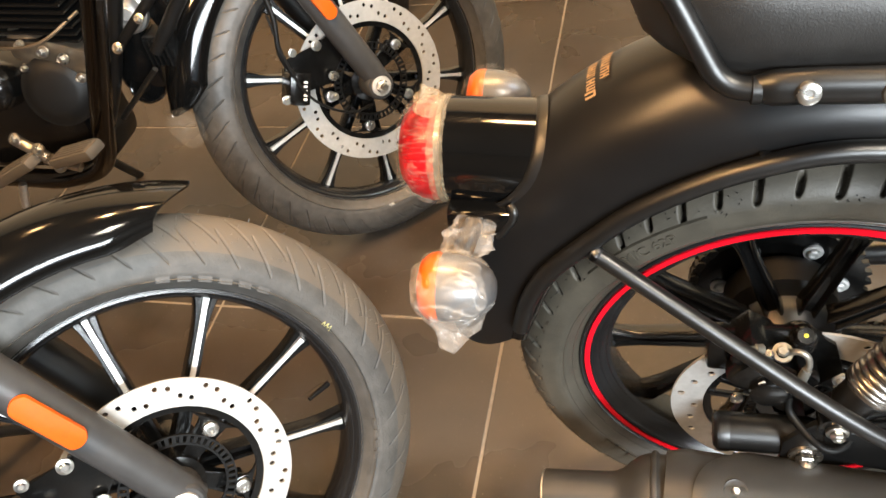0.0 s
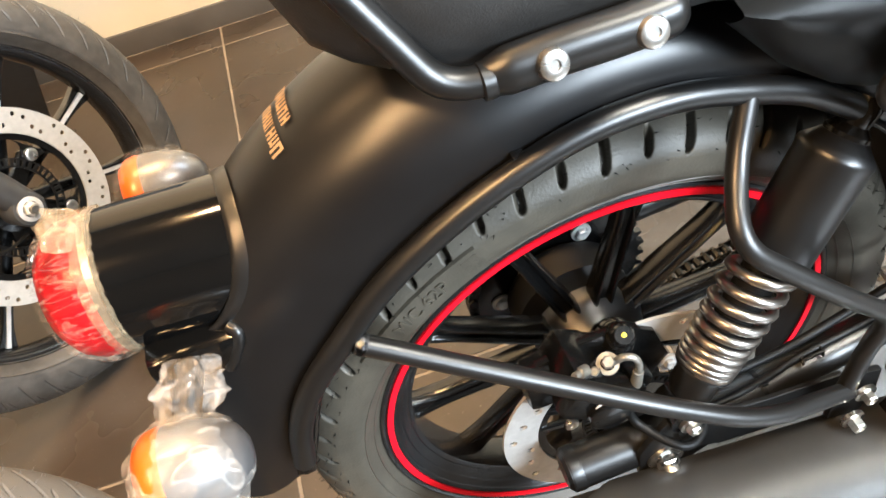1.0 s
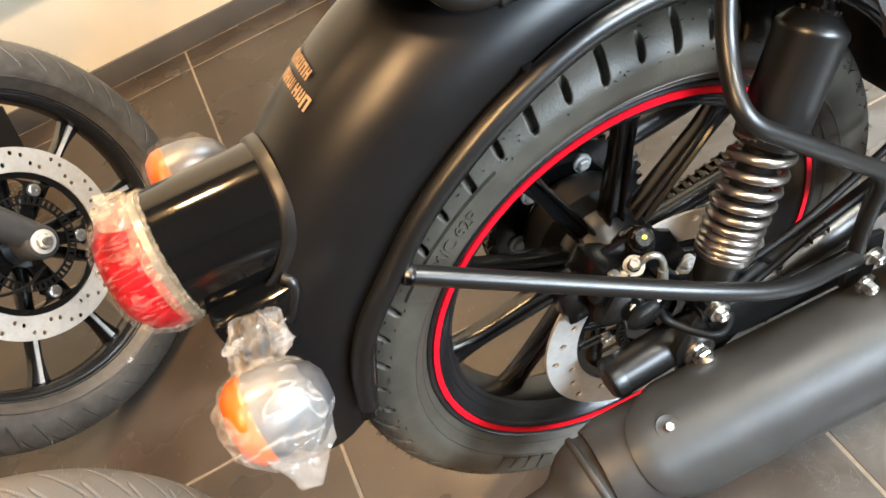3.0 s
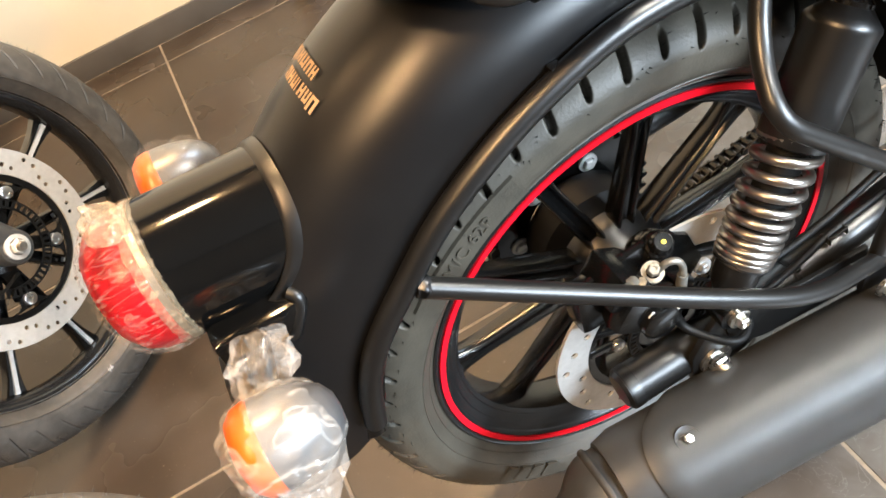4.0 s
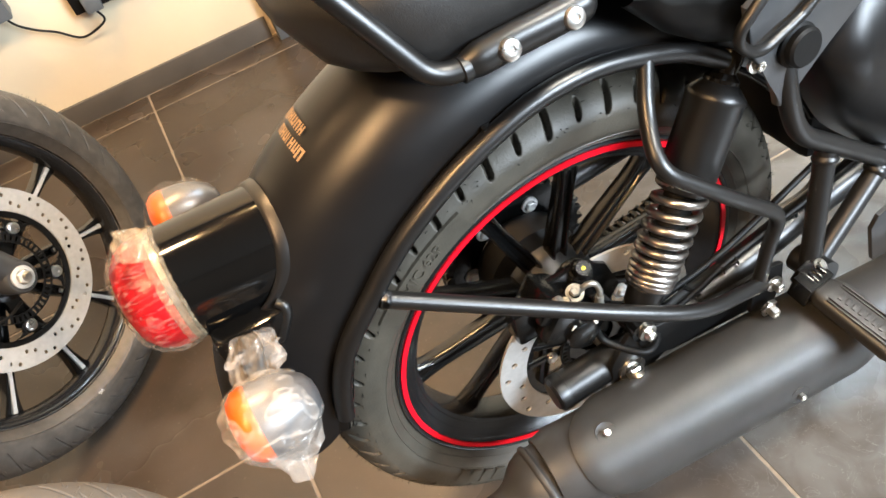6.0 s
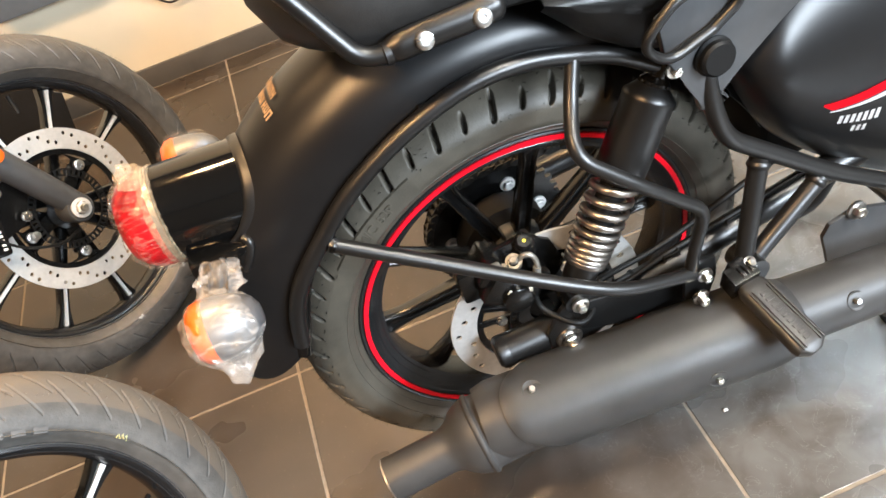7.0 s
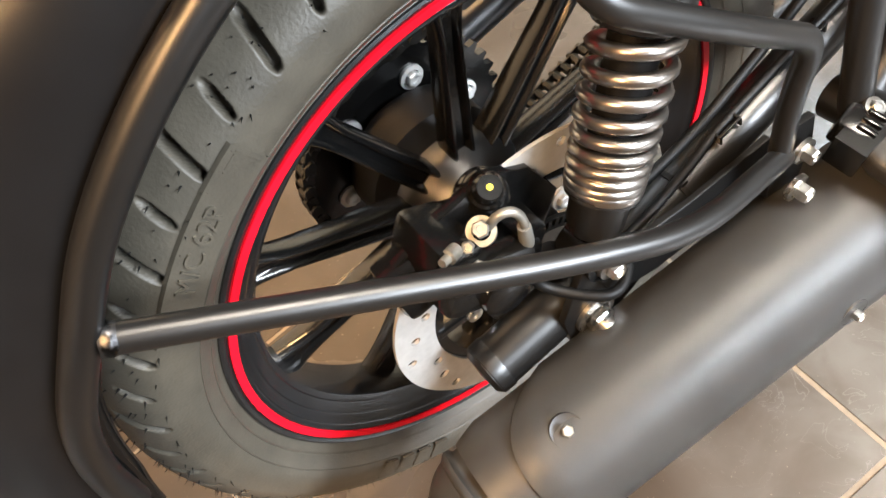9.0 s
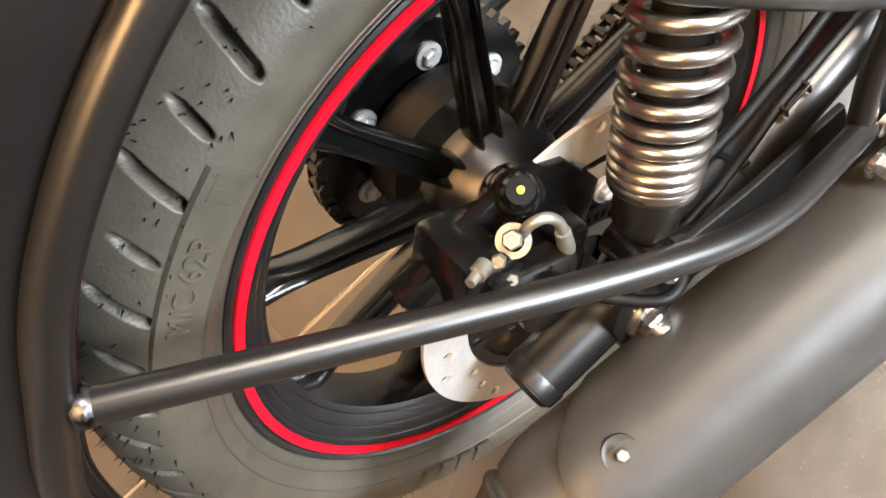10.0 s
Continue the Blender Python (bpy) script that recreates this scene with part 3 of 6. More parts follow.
part("tyre_hair", hair_bmesh(1000, 0.323, 0.060, 5, 0.0065, 1.0, 0.0007), DARK, wheel, "", WM, smooth=False)["kind"] = "stuff"
sp = spoke_mesh("spoke", 0.030, 0.2085, 0.026, 0.018, 0.026, 0.018, 0.010, 0.008, True)
for k in range(10):
    mesh_part("spoke", sp, CAST, wheel, "", WM @ Matrix.Rotation(-radians(111.5 + 36 * k), 4, "Y"))
hub = [(0.0, 0.084), (0.022, 0.084), (0.024, 0.078), (0.040, 0.076), (0.044, 0.060), (0.040, 0.040), (0.046, 0.020), (0.048, -0.02), (0.058, -0.035), (0.066, -0.045), (0.0665, -0.082), (0.050, -0.084), (0, -0.084)]
part("hub", lathe(hub, WL, 48), DARK, wheel, "black cast hub with cush drive drum", sharp=22)
part("hub_collar", lathe([(0.0480, -0.030), (0.0600, -0.024), (0.0620, -0.010), (0.0590, -0.001), (0.0540, 0.006), (0.0490, 0.014), (0.0450, 0.024), (0.0425, 0.036), (0.0420, 0.046)], WL, 48), SATIN, wheel, "rounded root of the spokes")
part("brake_disc", drilled_disc(0.1345, 0.099, 0.003, 30, 0.0042), DISC, wheel, "drilled steel brake disc", WM @ SPIN @ Matrix.Translation((0, 0, 0.086)), sharp=30)
carrier(0.024, 0.102, 5, 0.006, 0.016, WM @ SPIN @ Matrix.Translation((0, 0, 0.0825)), wheel)
part("sensor_ring", tone_ring(0.042, 0.054, 44, 0.003), DARK, wheel, "", WM @ SPIN @ Matrix.Translation((0, 0, 0.0905)))
for k in range(5):
    a = radians(72 * k + 172)
    socket_bolt(WL @ Vector((0.064 * math.cos(a), 0.064 * math.sin(a), 0.0885)), (0, -1, 0), 0.0075, wheel, "disc_bolt")
part("sprocket", gear_bmesh(0.108, 38, 0.007, 0.0085, 0.056, 0.01), CAST, wheel, "black toothed chain sprocket", WM @ SPIN @ Matrix.Translation((0, 0, -0.1)))
for k in range(6):
    a = radians(64 + 60 * k)
    hex_bolt(WL @ Vector((0.071 * math.cos(a), 0.071 * math.sin(a), -0.092)), (0, -1, 0), 0.0122, wheel, "sprocket_bolt", mat=MACHINED)
# raised writing on the tyre's side and rim marks


def side_text(words, size, radius, centre_deg, depth, y_at, parent, mat, m):
    """Letters bent round the wheel, raised off its seen side, read from outside the rim."""
    cu = bpy.data.curves.new("lettering", "FONT")
    cu.body, cu.size, cu.extrude, cu.align_x, cu.align_y = words, size, depth, "CENTER", "CENTER"
    tmp = bpy.data.objects.new("lettering", cu)
    scene.collection.objects.link(tmp)
    bpy.context.view_layer.update()
    me = bpy.data.meshes.new_from_object(tmp.evaluated_get(bpy.context.evaluated_depsgraph_get()))
    bpy.data.objects.remove(tmp)
    me.name = "lettering"
    me.shade_flat()
    for v in me.vertices:
        x, y, z = v.co
        r, a = radius + y, radians(centre_deg) - x / radius
        v.co = (r * math.cos(a), y_at - z, r * math.sin(a))
    return mesh_part("lettering", me, mat, parent, "", m)


part("sidewall_plaque", lathe([(0.2655, 0.0590), (0.2665, 0.0619), (0.2915, 0.0619), (0.2925, 0.0590)], WL, 30, close=True, start=113, sweep_angle=28), TREAD, wheel)
side_text("M/C 62P", 0.0172, 0.2795, 126.5, 0.0012, -0.0624, wheel, TREAD, WM)
for k in range(7):
    part("sidewall_hatch", lathe([(0.271, 0.0615), (0.271, 0.0624), (0.287, 0.0624), (0.287, 0.0615)], WL, 1, close=True, start=113.4 + k * 0.45, sweep_angle=0.2), TREAD, wheel)
for start, count, r0, r1 in ((217, 4, 0.262, 0.284), (300, 5, 0.266, 0.288)):
    for k in range(count):
        part("sidewall_mark", lathe([(r0, 0.0590), (r1, 0.0590), (r1, 0.0616), (r0, 0.0616)], WL, 4, close=True, start=start + k * 4.6, sweep_angle=3.2), TREAD, wheel)
band = bmesh.new()
for r in (0.2515, 0.2622):
    t = (r - 0.2408) / 0.0462
    side = 0.0372 + 0.0228 * math.sin(min(1, t * 1.25) * math.pi / 2) + 0.0015 * math.sin(max(0, min(1, (t - 0.1) / 0.7)) * math.pi)
    lathe([(r - 0.0012, side - 0.0012), (r, side + 0.0006), (r + 0.0012, side - 0.0002)], WL, 120, band)
part("sidewall_rib", band, TREAD, wheel)
marks = bmesh.new()
for k in range(9):
    lathe([(0.2095, 0.0190), (0.2140, 0.0228), (0.2140, 0.0238), (0.2095, 0.0200)], WL, 2, marks, close=True, start=246 + k * 1.5, sweep_angle=1.0)
part("rim_mark", marks, GREY, wheel)

# chain: two plates and a roller to a link, round the sprocket and forward


def chain_bmesh(points, y, pitch=0.0127):
    bm = bmesh.new()
    pts = [Vector((x, 0, z)) for x, z in points]
    lens = [0.0]
    for a, b in zip(pts, pts[1:]):
        lens.append(lens[-1] + (b - a).length)
    def at(s):
        for i in range(len(pts) - 1):
            if s <= lens[i + 1]:
                return pts[i].lerp(pts[i + 1], (s - lens[i]) / (lens[i + 1] - lens[i]))
        return pts[-1]
    n = int(lens[-1] / pitch)
    for k in range(n):
        a, b = at(k * pitch), at((k + 1) * pitch)
        way = (b - a).normalized()
        m = Matrix(((way.x, 0, -way.z), (0, 1, 0), (way.z, 0, way.x))).to_4x4()
        wide = 0.0085 if k % 2 else 0.0062
        for s in (-1, 1):
            mm = m.copy()
            mm.translation = (a + b) / 2 + Vector((0, y + s * wide, 0))
            outline = [(0.0095 * math.cos(t) * 1.02 if abs(math.cos(t)) > 0.4 else 0.0045 * math.copysign(1, math.cos(t)), 0.0058 * math.sin(t)) for t in (2 * math.pi * q / 12 for q in range(12))]
            prism(bm, outline, mm @ Matrix.Rotation(radians(90), 4, "X"), 0.0018)
        lathe([(0.0, -0.0115), (0.0036, -0.0115), (0.0036, -0.0062), (0.0054, -0.0060), (0.0054, 0.0060), (0.0036, 0.0062), (0.0036, 0.0115), (0.0, 0.0115)], Matrix.Translation(a + Vector((0, y, 0))) @ SPIN, 8, bm)
    return bm


arc = [(AX + 0.1045 * math.cos(radians(d)), AZ + 0.1045 * math.sin(radians(d))) for d in range(80, 281, 5)]
part("chain", chain_bmesh([(0.55, 0.398)] + arc + [(0.55, 0.328)], 0.1365), CHAINM, bike, "oiled black drive chain")

# ---- swing arm, axle and brake ----
arm_way = rounded([(-0.086, -0.087, 0.347), (0.02, -0.087, 0.349), (0.13, -0.087, 0.366), (0.48, -0.07, 0.42)], 0.03)
arm = part("swing_arm", sweep(arm_way, [0.0216 if p.x < 0.01 else 0.0185 for p in arm_way], 20), SATIN, bike, "black tubular swing arm")
part("end_cap", lathe([(0, 0.004), (0.017, 0.003), (0.0222, -0.002), (0.0226, -0.012), (0.0222, -0.013)], axis_matrix((-0.0865, -0.087, 0.347), (-1, 0, -0.02)), 24), SATIN, arm)
plate = bmesh.new()
prism(plate, [(-0.022, -0.02), (0.03, -0.022), (0.075, 0.0), (0.07, 0.03), (0.035, 0.07), (0.012, 0.072), (-0.004, 0.05), (-0.022, 0.02)], Matrix.Translation((0.0, -0.1045, 0.350)) @ SPIN, 0.006, 0.0015)
part("axle_plate", plate, SATIN, arm)
hex_bolt((0.003, -0.1110, 0.350), (0, -1, 0), 0.0185, arm, "axle_nut", 0.011)
part("axle_end", lathe([(0.0072, 0), (0.0072, 0.016), (0.0058, 0.0185), (0, 0.0185)], axis_matrix((0.003, -0.1110, 0.350), (0, -1, 0)), 20), ZINC, arm)
part("axle", lathe([(0, -0.26), (0.009, -0.26), (0.009, 0.0), (0, 0.0)], axis_matrix((0, -0.100, 0.347), (0, -1, 0)), 20), STEEL, bike)
part("arm_hose", sweep(spline([(0.035, -0.100, 0.388), (0.075, -0.098, 0.388), (0.12, -0.093, 0.392), (0.16, -0.088, 0.398), (0.25, -0.085, 0.412), (0.36, -0.08, 0.428)], 6), 0.0036, 10), DARK, arm, "thin black brake hose along the arm")
for x, y, z in ((0.160, -0.086, 0.392), (0.250, -0.081, 0.405)):
    cl = bmesh.new()
    cm0 = Matrix.Translation((x, y, z)) @ Matrix.Rotation(radians(-8), 4, "Y")
    box(cl, (0, 0, 0), (0.024, 0.010, 0.0022), cm0, 0.0007)
    box(cl, (-0.010, -0.004, 0.004), (0.0022, 0.012, 0.010), cm0, 0.0007)
    box(cl, (0.010, -0.004, 0.004), (0.0022, 0.012, 0.010), cm0, 0.0007)
    box(cl, (0, -0.009, 0.0082), (0.022, 0.0022, 0.0022), cm0, 0.0006)
    part("hose_clip", cl, SATIN, arm)
tie = bmesh.new()
lathe([(0.0190, -0.0022), (0.0203, -0.0022), (0.0203, 0.0022), (0.0190, 0.0022)], axis_matrix((0.112, -0.087, 0.3632), (1, 0.02, 0.14)), 28, tie, close=True)
box(tie, (0.112, -0.094, 0.3825), (0.006, 0.006, 0.005), None, 0.001)
part("cable_tie", tie, DARK, arm)
part("swing_arm", sweep(rounded([(-0.08, 0.185, 0.36), (0.0, 0.185, 0.352), (0.13, 0.177, 0.37), (0.48, 0.15, 0.42)], 0.03), 0.0185, 16), SATIN, bike)
guard = bmesh.new()
rows = []
for d in range(150, 62, -8):
    a = radians(d)
    rows.append([guard.verts.new((AX + r * math.cos(a), y, AZ + r * math.sin(a))) for r, y in ((0.095, 0.1600), (0.126, 0.1600), (0.1275, 0.1590), (0.126, 0.1580), (0.095, 0.1580))])
for x, z in ((0.12, 0.474), (0.25, 0.458), (0.4, 0.440)):
    rows.append([guard.verts.new((x, y, z - 0.12 + r)) for r, y in ((0.095, 0.1600), (0.126, 0.1600), (0.1275, 0.1590), (0.126, 0.1580), (0.095, 0.1580))])
grid_faces(guard, rows, close_v=True)
part("chain_guard", guard, GLOSS, bike, "black chain guard over the upper run")
cm = Matrix.Translation((-0.045, -0.066, 0.448)) @ Matrix.Rotation(radians(35), 4, "Y")
caliper = bmesh.new()
box(caliper, (0.0, -0.012, 0.0), (0.074, 0.030, 0.048), cm, 0.011)
cal = part("brake_caliper", caliper, CAST, bike, "black brake caliper over the rear disc")
for cname, at, size in (("inner_half", (-0.002, 0.026, 0.004), (0.060, 0.024, 0.042)), ("bridge", (-0.03, 0.008, 0.014), (0.034, 0.052, 0.034)), ("hose_port", (0.03, 0.0, 0.016), (0.03, 0.034, 0.022))):
    cb = bmesh.new()
    box(cb, at, size, cm, 0.006)
    part(cname, cb, CAST, cal)
part("piston_cap", lathe([(0.019, 0.0), (0.019, 0.008), (0.015, 0.011), (0, 0.011)], cm @ Matrix.Translation((0.004, -0.026, -0.004)) @ SPIN, 28), CAST, cal)
sq = bmesh.new()
box(sq, (0.0, 0, 0), (0.013, 0.0012, 0.012), Matrix.Translation((-0.0505, -0.0965, 0.4535)) @ Matrix.Rotation(radians(40), 4, "Y"))
part("caliper_mark", sq, WHITE, cal)
brk = bmesh.new()
box(brk, (-0.086, -0.05, 0.455), (0.036, 0.03, 0.05), None, 0.008)
part("bracket_block", brk, CAST, cal)
brk = bmesh.new()
prism(brk, [(-0.075, 0.02), (-0.06, -0.005), (-0.02, -0.01), (0.03, -0.04), (0.055, -0.005), (0.04, 0.04), (0.012, 0.062), (-0.03, 0.06), (-0.07, 0.05)], Matrix.Translation((-0.02, -0.046, 0.43)) @ SPIN, 0.008, 0.002)
part("caliper_bracket", brk, CAST, cal)
part("guide_pin", lathe([(0.0, 0.026), (0.008, 0.026), (0.0102, 0.023), (0.0106, 0.016), (0.0128, 0.0145), (0.0134, 0.0115), (0.0128, 0.0085), (0.0150, 0.0068), (0.0160, 0.003), (0.0154, -0.001), (0.0180, -0.004), (0.0186, -0.012), (0.0186, -0.03), (0, -0.03)], axis_matrix((-0.014, -0.050, 0.476), (0, -0.55, 0.83)), 24), CAST, cal)
part("paint_dot", lathe([(0, 0.0272), (0.0022, 0.0268), (0.0022, 0.0255), (0, 0.0255)], axis_matrix((-0.014, -0.050, 0.476), (0, -0.55, 0.83)), 10), YELLOW, cal)
hex_bolt((-0.035, -0.077, 0.487), (-0.15, -0.45, 0.9), 0.0095, cal, "banjo_bolt", 0.010, washer=False, mat=PIPE)
part("banjo", lathe([(0.006, 0), (0.0098, 0), (0.0098, 0.008), (0.006, 0.008)], axis_matrix((-0.034, -0.0735, 0.479), (-0.15, -0.45, 0.9)), 24, close=True), PIPE, cal)
hz = spline([(-0.030, -0.077, 0.484), (-0.023, -0.081, 0.493), (-0.0145, -0.084, 0.491), (-0.0105, -0.085, 0.478), (-0.012, -0.085, 0.460)], 6)
part("brake_pipe", sweep(hz, 0.0032, 12), PIPE, cal, "bent steel brake pipe")
part("hose_sleeve", sweep([(-0.0112, -0.085, 0.470), (-0.0135, -0.0855, 0.455), (-0.022, -0.086, 0.430)], [0.0046, 0.0052, 0.0048], 16), HOSE, cal, "grey hose sleeve")
part("brake_hose", sweep(spline([(-0.022, -0.086, 0.430), (-0.018, -0.096, 0.405), (0.01, -0.125, 0.392), (0.035, -0.118, 0.388), (0.06, -0.085, 0.395), (0.16, -0.08, 0.41), (0.32, -0.07, 0.46)], 6), 0.0042, 10), DARK, cal)
part("bleed_screw", lathe([(0, 0.016), (0.0030, 0.016), (0.0034, 0.010), (0.0052, 0.009), (0.0052, 0.0), (0, 0)], axis_matrix((-0.055, -0.078, 0.490), (-0.75, -0.35, 0.45)), 16), PIPE, cal)
hex_bolt((-0.0475, -0.079, 0.485), (-0.3, -0.5, 0.8), 0.0070, cal, "caliper_bolt", 0.007, washer=False, mat=PIPE)
hex_bolt((0.0365, -0.052, 0.4075), (0, -1, 0.15), 0.0095, cal, "sensor_bolt", 0.006, mat=MACHINED)
for p, s in (((-0.064, -0.086, 0.474), 0.0062), ((-0.050, -0.088, 0.476), 0.0058), ((-0.028, -0.098, 0.452), 0.0055)):
    hex_bolt(p, (0.0, -0.6, 0.8), s, cal, "caliper_bolt", washer=False, mat=PIPE)

# ---- shock absorbers ----


def shock(top, bottom, label):
    top, bottom = Vector(top), Vector(bottom)
    way = (bottom - top).normalized()
    m = axis_matrix(top, way)
    length = (bottom - top).length
    can = lathe([(0.0, -0.004), (0.016, -0.004), (0.020, 0.000), (0.024, 0.004), (0.0292, 0.009), (0.0300, 0.013), (0.0292, 0.016), (0.0292, 0.100), (0.0280, 0.108), (0.024, 0.110), (0.0, 0.110)], m, 40)
    ob = part("shock_absorber", can, SATIN, bike, label)
    part("top_eye", lathe([(0.0, -0.034), (0.0125, -0.034), (0.0135, -0.024), (0.0115, -0.012), (0.0175, -0.006), (0.0175, 0.0), (0, 0.0)], m, 28), CAST, ob)
    part("damper", lathe([(0, 0.1), (0.0185, 0.1), (0.0165, 0.1), (0.0165, length - 0.046), (0, length - 0.046)], m, 28), DARK, ob, "black damper tube")
    turns, r, s0, s1 = 11.2, 0.0243, 0.098, length - 0.049
    pts = []
    n = int(turns * 26)
    for k in range(n + 1):
        t = k / n
        g = 1 - (1 - t) ** 1.75
        a = 2 * math.pi * turns * t
        rr = r - 0.0026 * max(0, t - 0.35) / 0.65
        pts.append(m @ Vector((rr * math.cos(a), rr * math.sin(a), s0 + (s1 - s0) * g)))
    part("spring", sweep(pts, [0.0048 - 0.0006 * k / n for k in range(n + 1)], 10), CHROME, ob, "bright chromed coil spring")
    part("spring_seat", lathe([(0.0185, length - 0.050), (0.0245, length - 0.049), (0.0250, length - 0.045), (0.0205, length - 0.043), (0.0195, length - 0.022), (0.0150, length - 0.014), (0.0, length - 0.014)], m, 32), SATIN, ob)
    part("lower_eye", lathe([(0.008, -0.017), (0.016, -0.017), (0.016, 0.017), (0.008, 0.017)], axis_matrix(bottom, (0, -1, 0)), 28, close=True), CAST, ob)
    return ob


sh = shock((0.163, -0.060, 0.634), (0.020, -0.100, 0.415), "right rear shock absorber with black can and chromed spring")
hex_bolt((0.022, -0.119, 0.412), (0, -1, 0), 0.0115, sh, "mount_bolt", 0.009)
hex_bolt((0.166, -0.100, 0.676), (0, -1, 0), 0.0095, sh, "mount_bolt", 0.008)
shock((0.163, 0.150, 0.634), (0.020, 0.180, 0.415), "left rear shock absorber with black can and chromed spring")

# ---- rear mudguard ----


def fender_ring(phi):
    """Edge and crown radius at an angle (degrees) round the wheel."""
    edge = np.interp(phi, [40, 70, 78, 86, 94, 103, 112, 121, 131, 140, 153, 168], [0.345, 0.363, 0.372, 0.378, 0.379, 0.373, 0.364, 0.357, 0.349, 0.345, 0.330, 0.326])
    crown = np.interp(phi, [40, 90, 115, 130, 150, 168], [0.425, 0.440, 0.449, 0.446, 0.436, 0.425])
    return edge, crown


fender = bmesh.new()
outer_rows, inner_rows = [], []
NU = 28
for i in range(61):
    phi = 26 + (167.5 - 26) * i / 60
    edge, crown = fender_ring(phi)
    ro, ri = [], []
    for j in range(NU + 1):
        s = -1 + 2 * j / NU
        th = s * math.pi / 2
        y = MID + 0.089 * math.sin(th)
        f = math.cos(th) ** 0.92 if abs(s) < 1 else 0.0
        r = edge + (crown - edge) * f
        # the tail's corners are rounded off
        cut = phi
        limit = 167.5 - 7.0 * max(0, (0.375 - r) / 0.055) ** 2 - 11.0 * max(0, (r - 0.385) / 0.06) ** 1.5
        a = radians(26 + (limit - 26) * i / 60)
        ro.append(fender.verts.new((AX + r * math.cos(a), y, AZ + r * math.sin(a))))
        rr, yy = r - 0.003 * (0.3 + 0.7 * f), MID + 0.086 * math.sin(th)
        ri.append(fender.verts.new((AX + rr * math.cos(a), yy, AZ + rr * math.sin(a))))
    outer_rows.append(ro)
    inner_rows.append(ri)
grid_faces(fender, outer_rows)
grid_faces(fender, [r[::-1] for r in inner_rows])
for rows in ((outer_rows[0], inner_rows[0]), (outer_rows[-1], inner_rows[-1])):
    for j in range(NU):
        fender.faces.new((rows[0][j], rows[0][j + 1], rows[1][j + 1], rows[1][j]))
for j in (0, NU):
    for i in range(60):
        fender.faces.new((outer_rows[i][j], outer_rows[i + 1][j], inner_rows[i + 1][j], inner_rows[i][j]))
mud = part("rear_mudguard", fender, MATT, bike, "deep matt black rear mudguard with gold badge print")


def on_fender(phi, s, lift=0.0):
    edge, crown = fender_ring(phi)
    th, a = s * math.pi / 2, radians(phi)
    r = edge + (crown - edge) * math.cos(th) ** 0.92 + lift
    return Vector((AX + r * math.cos(a), MID + (0.089 + lift) * math.sin(th), AZ + r * math.sin(a)))


# the maker's badge: two rows of plain gold strokes printed on the crown


def print_patch(bm, p0, p1, s0, s1):
    """A thin printed patch on the mudguard between two angles and two places across."""
    rows = [[bm.verts.new(on_fender(p0 + (p1 - p0) * a / 2, s0 + (s1 - s0) * b / 3, 0.0002)) for b in range(4)] for a in range(3)]
    grid_faces(bm, rows)


for row, (p0, widths) in enumerate(((117.25, (0.30, 0.24, 0.26, 0.24, 0.2)), (119.1, (0.2, 0.24, 0.2, 0.12, 0.22, 0.18, 0.26)))):
    at = 0.24 - 0.075 * row
    for n, w in enumerate(widths):
        bm = bmesh.new()
        wide = w * 0.27 * 0.80
        tall = 1.55 if (row, n) in ((0, 0), (1, 6)) else 1.3
        print_patch(bm, p0 + 0.1, p0 + tall, at, at - wide * 0.34)
        if w > 0.15:
            print_patch(bm, p0 + 0.1, p0 + tall, at - wide * 0.66, at - wide)
            level = p0 + (0.1, 0.55, 0.95)[n % 3]
            print_patch(bm, level, level + 0.3, at - wide * 0.34, at - wide * 0.66)
        part("badge_mark", bm, GOLD, mud)
        at -= w * 0.27

# stay tube that hugs the mudguard's edge
stay = []
for phi, r in ((156, 0.327), (148, 0.338), (140, 0.3455), (130.5, 0.3485), (121, 0.357), (111.5, 0.3645), (103, 0.3715), (94.5, 0.378), (86, 0.3775), (77.8, 0.3705), (70, 0.364), (60, 0.353)):
    a = radians(phi)
    stay.append((AX + r * math.cos(a), -0.0575, AZ + r * math.sin(a)))
tube = part("mudguard_stay", sweep(spline(stay, 5), 0.0096, 18), SATIN, bike, "satin black stay tube along the mudguard edge")
strut = rounded([(-0.2195, -0.0612, 0.6085), (-0.012, -0.140, 0.497), (0.060, -0.158, 0.455), (0.160, -0.140, 0.407)], 0.06, 8)
part("stay_strut", sweep(strut, 0.0083, 18), TUBE, tube, "straight satin black strut")
weld = lathe([(0.0, 0.004), (0.0074, 0.005), (0.0092, 0.008), (0.0094, 0.011), (0.0080, 0.0135)], axis_matrix((-0.2235, -0.0598, 0.6110), (0.84, -0.33, -0.44)), 18)
for v in weld.verts:
    v.co += Vector((noise.noise(v.co * 220), noise.noise(v.co * 220 + Vector((5, 0, 0))), noise.noise(v.co * 220 + Vector((0, 5, 0))))) * 0.0012
WELD = material("bare_weld", (0.10, 0.10, 0.105), 0.34, metal=0.9, second=(0.01, 0.01, 0.01), scale=260, crisp=0.05)
part("weld_bead", weld, WELD, tube, "lumpy bare weld bead")
loop = rounded([(0.0785, -0.0585, 0.7095), (0.060, -0.080, 0.668), (0.040, -0.122, 0.640), (0.110, -0.142, 0.575), (0.178, -0.138, 0.505), (0.170, -0.134, 0.46), (0.158, -0.138, 0.410)], 0.035, 8)
part("saree_guard_loop", sweep(loop, 0.0078, 18), TUBE, tube, "bent satin black tube loop round the shock absorber")
lip = bmesh.new()
rows = []
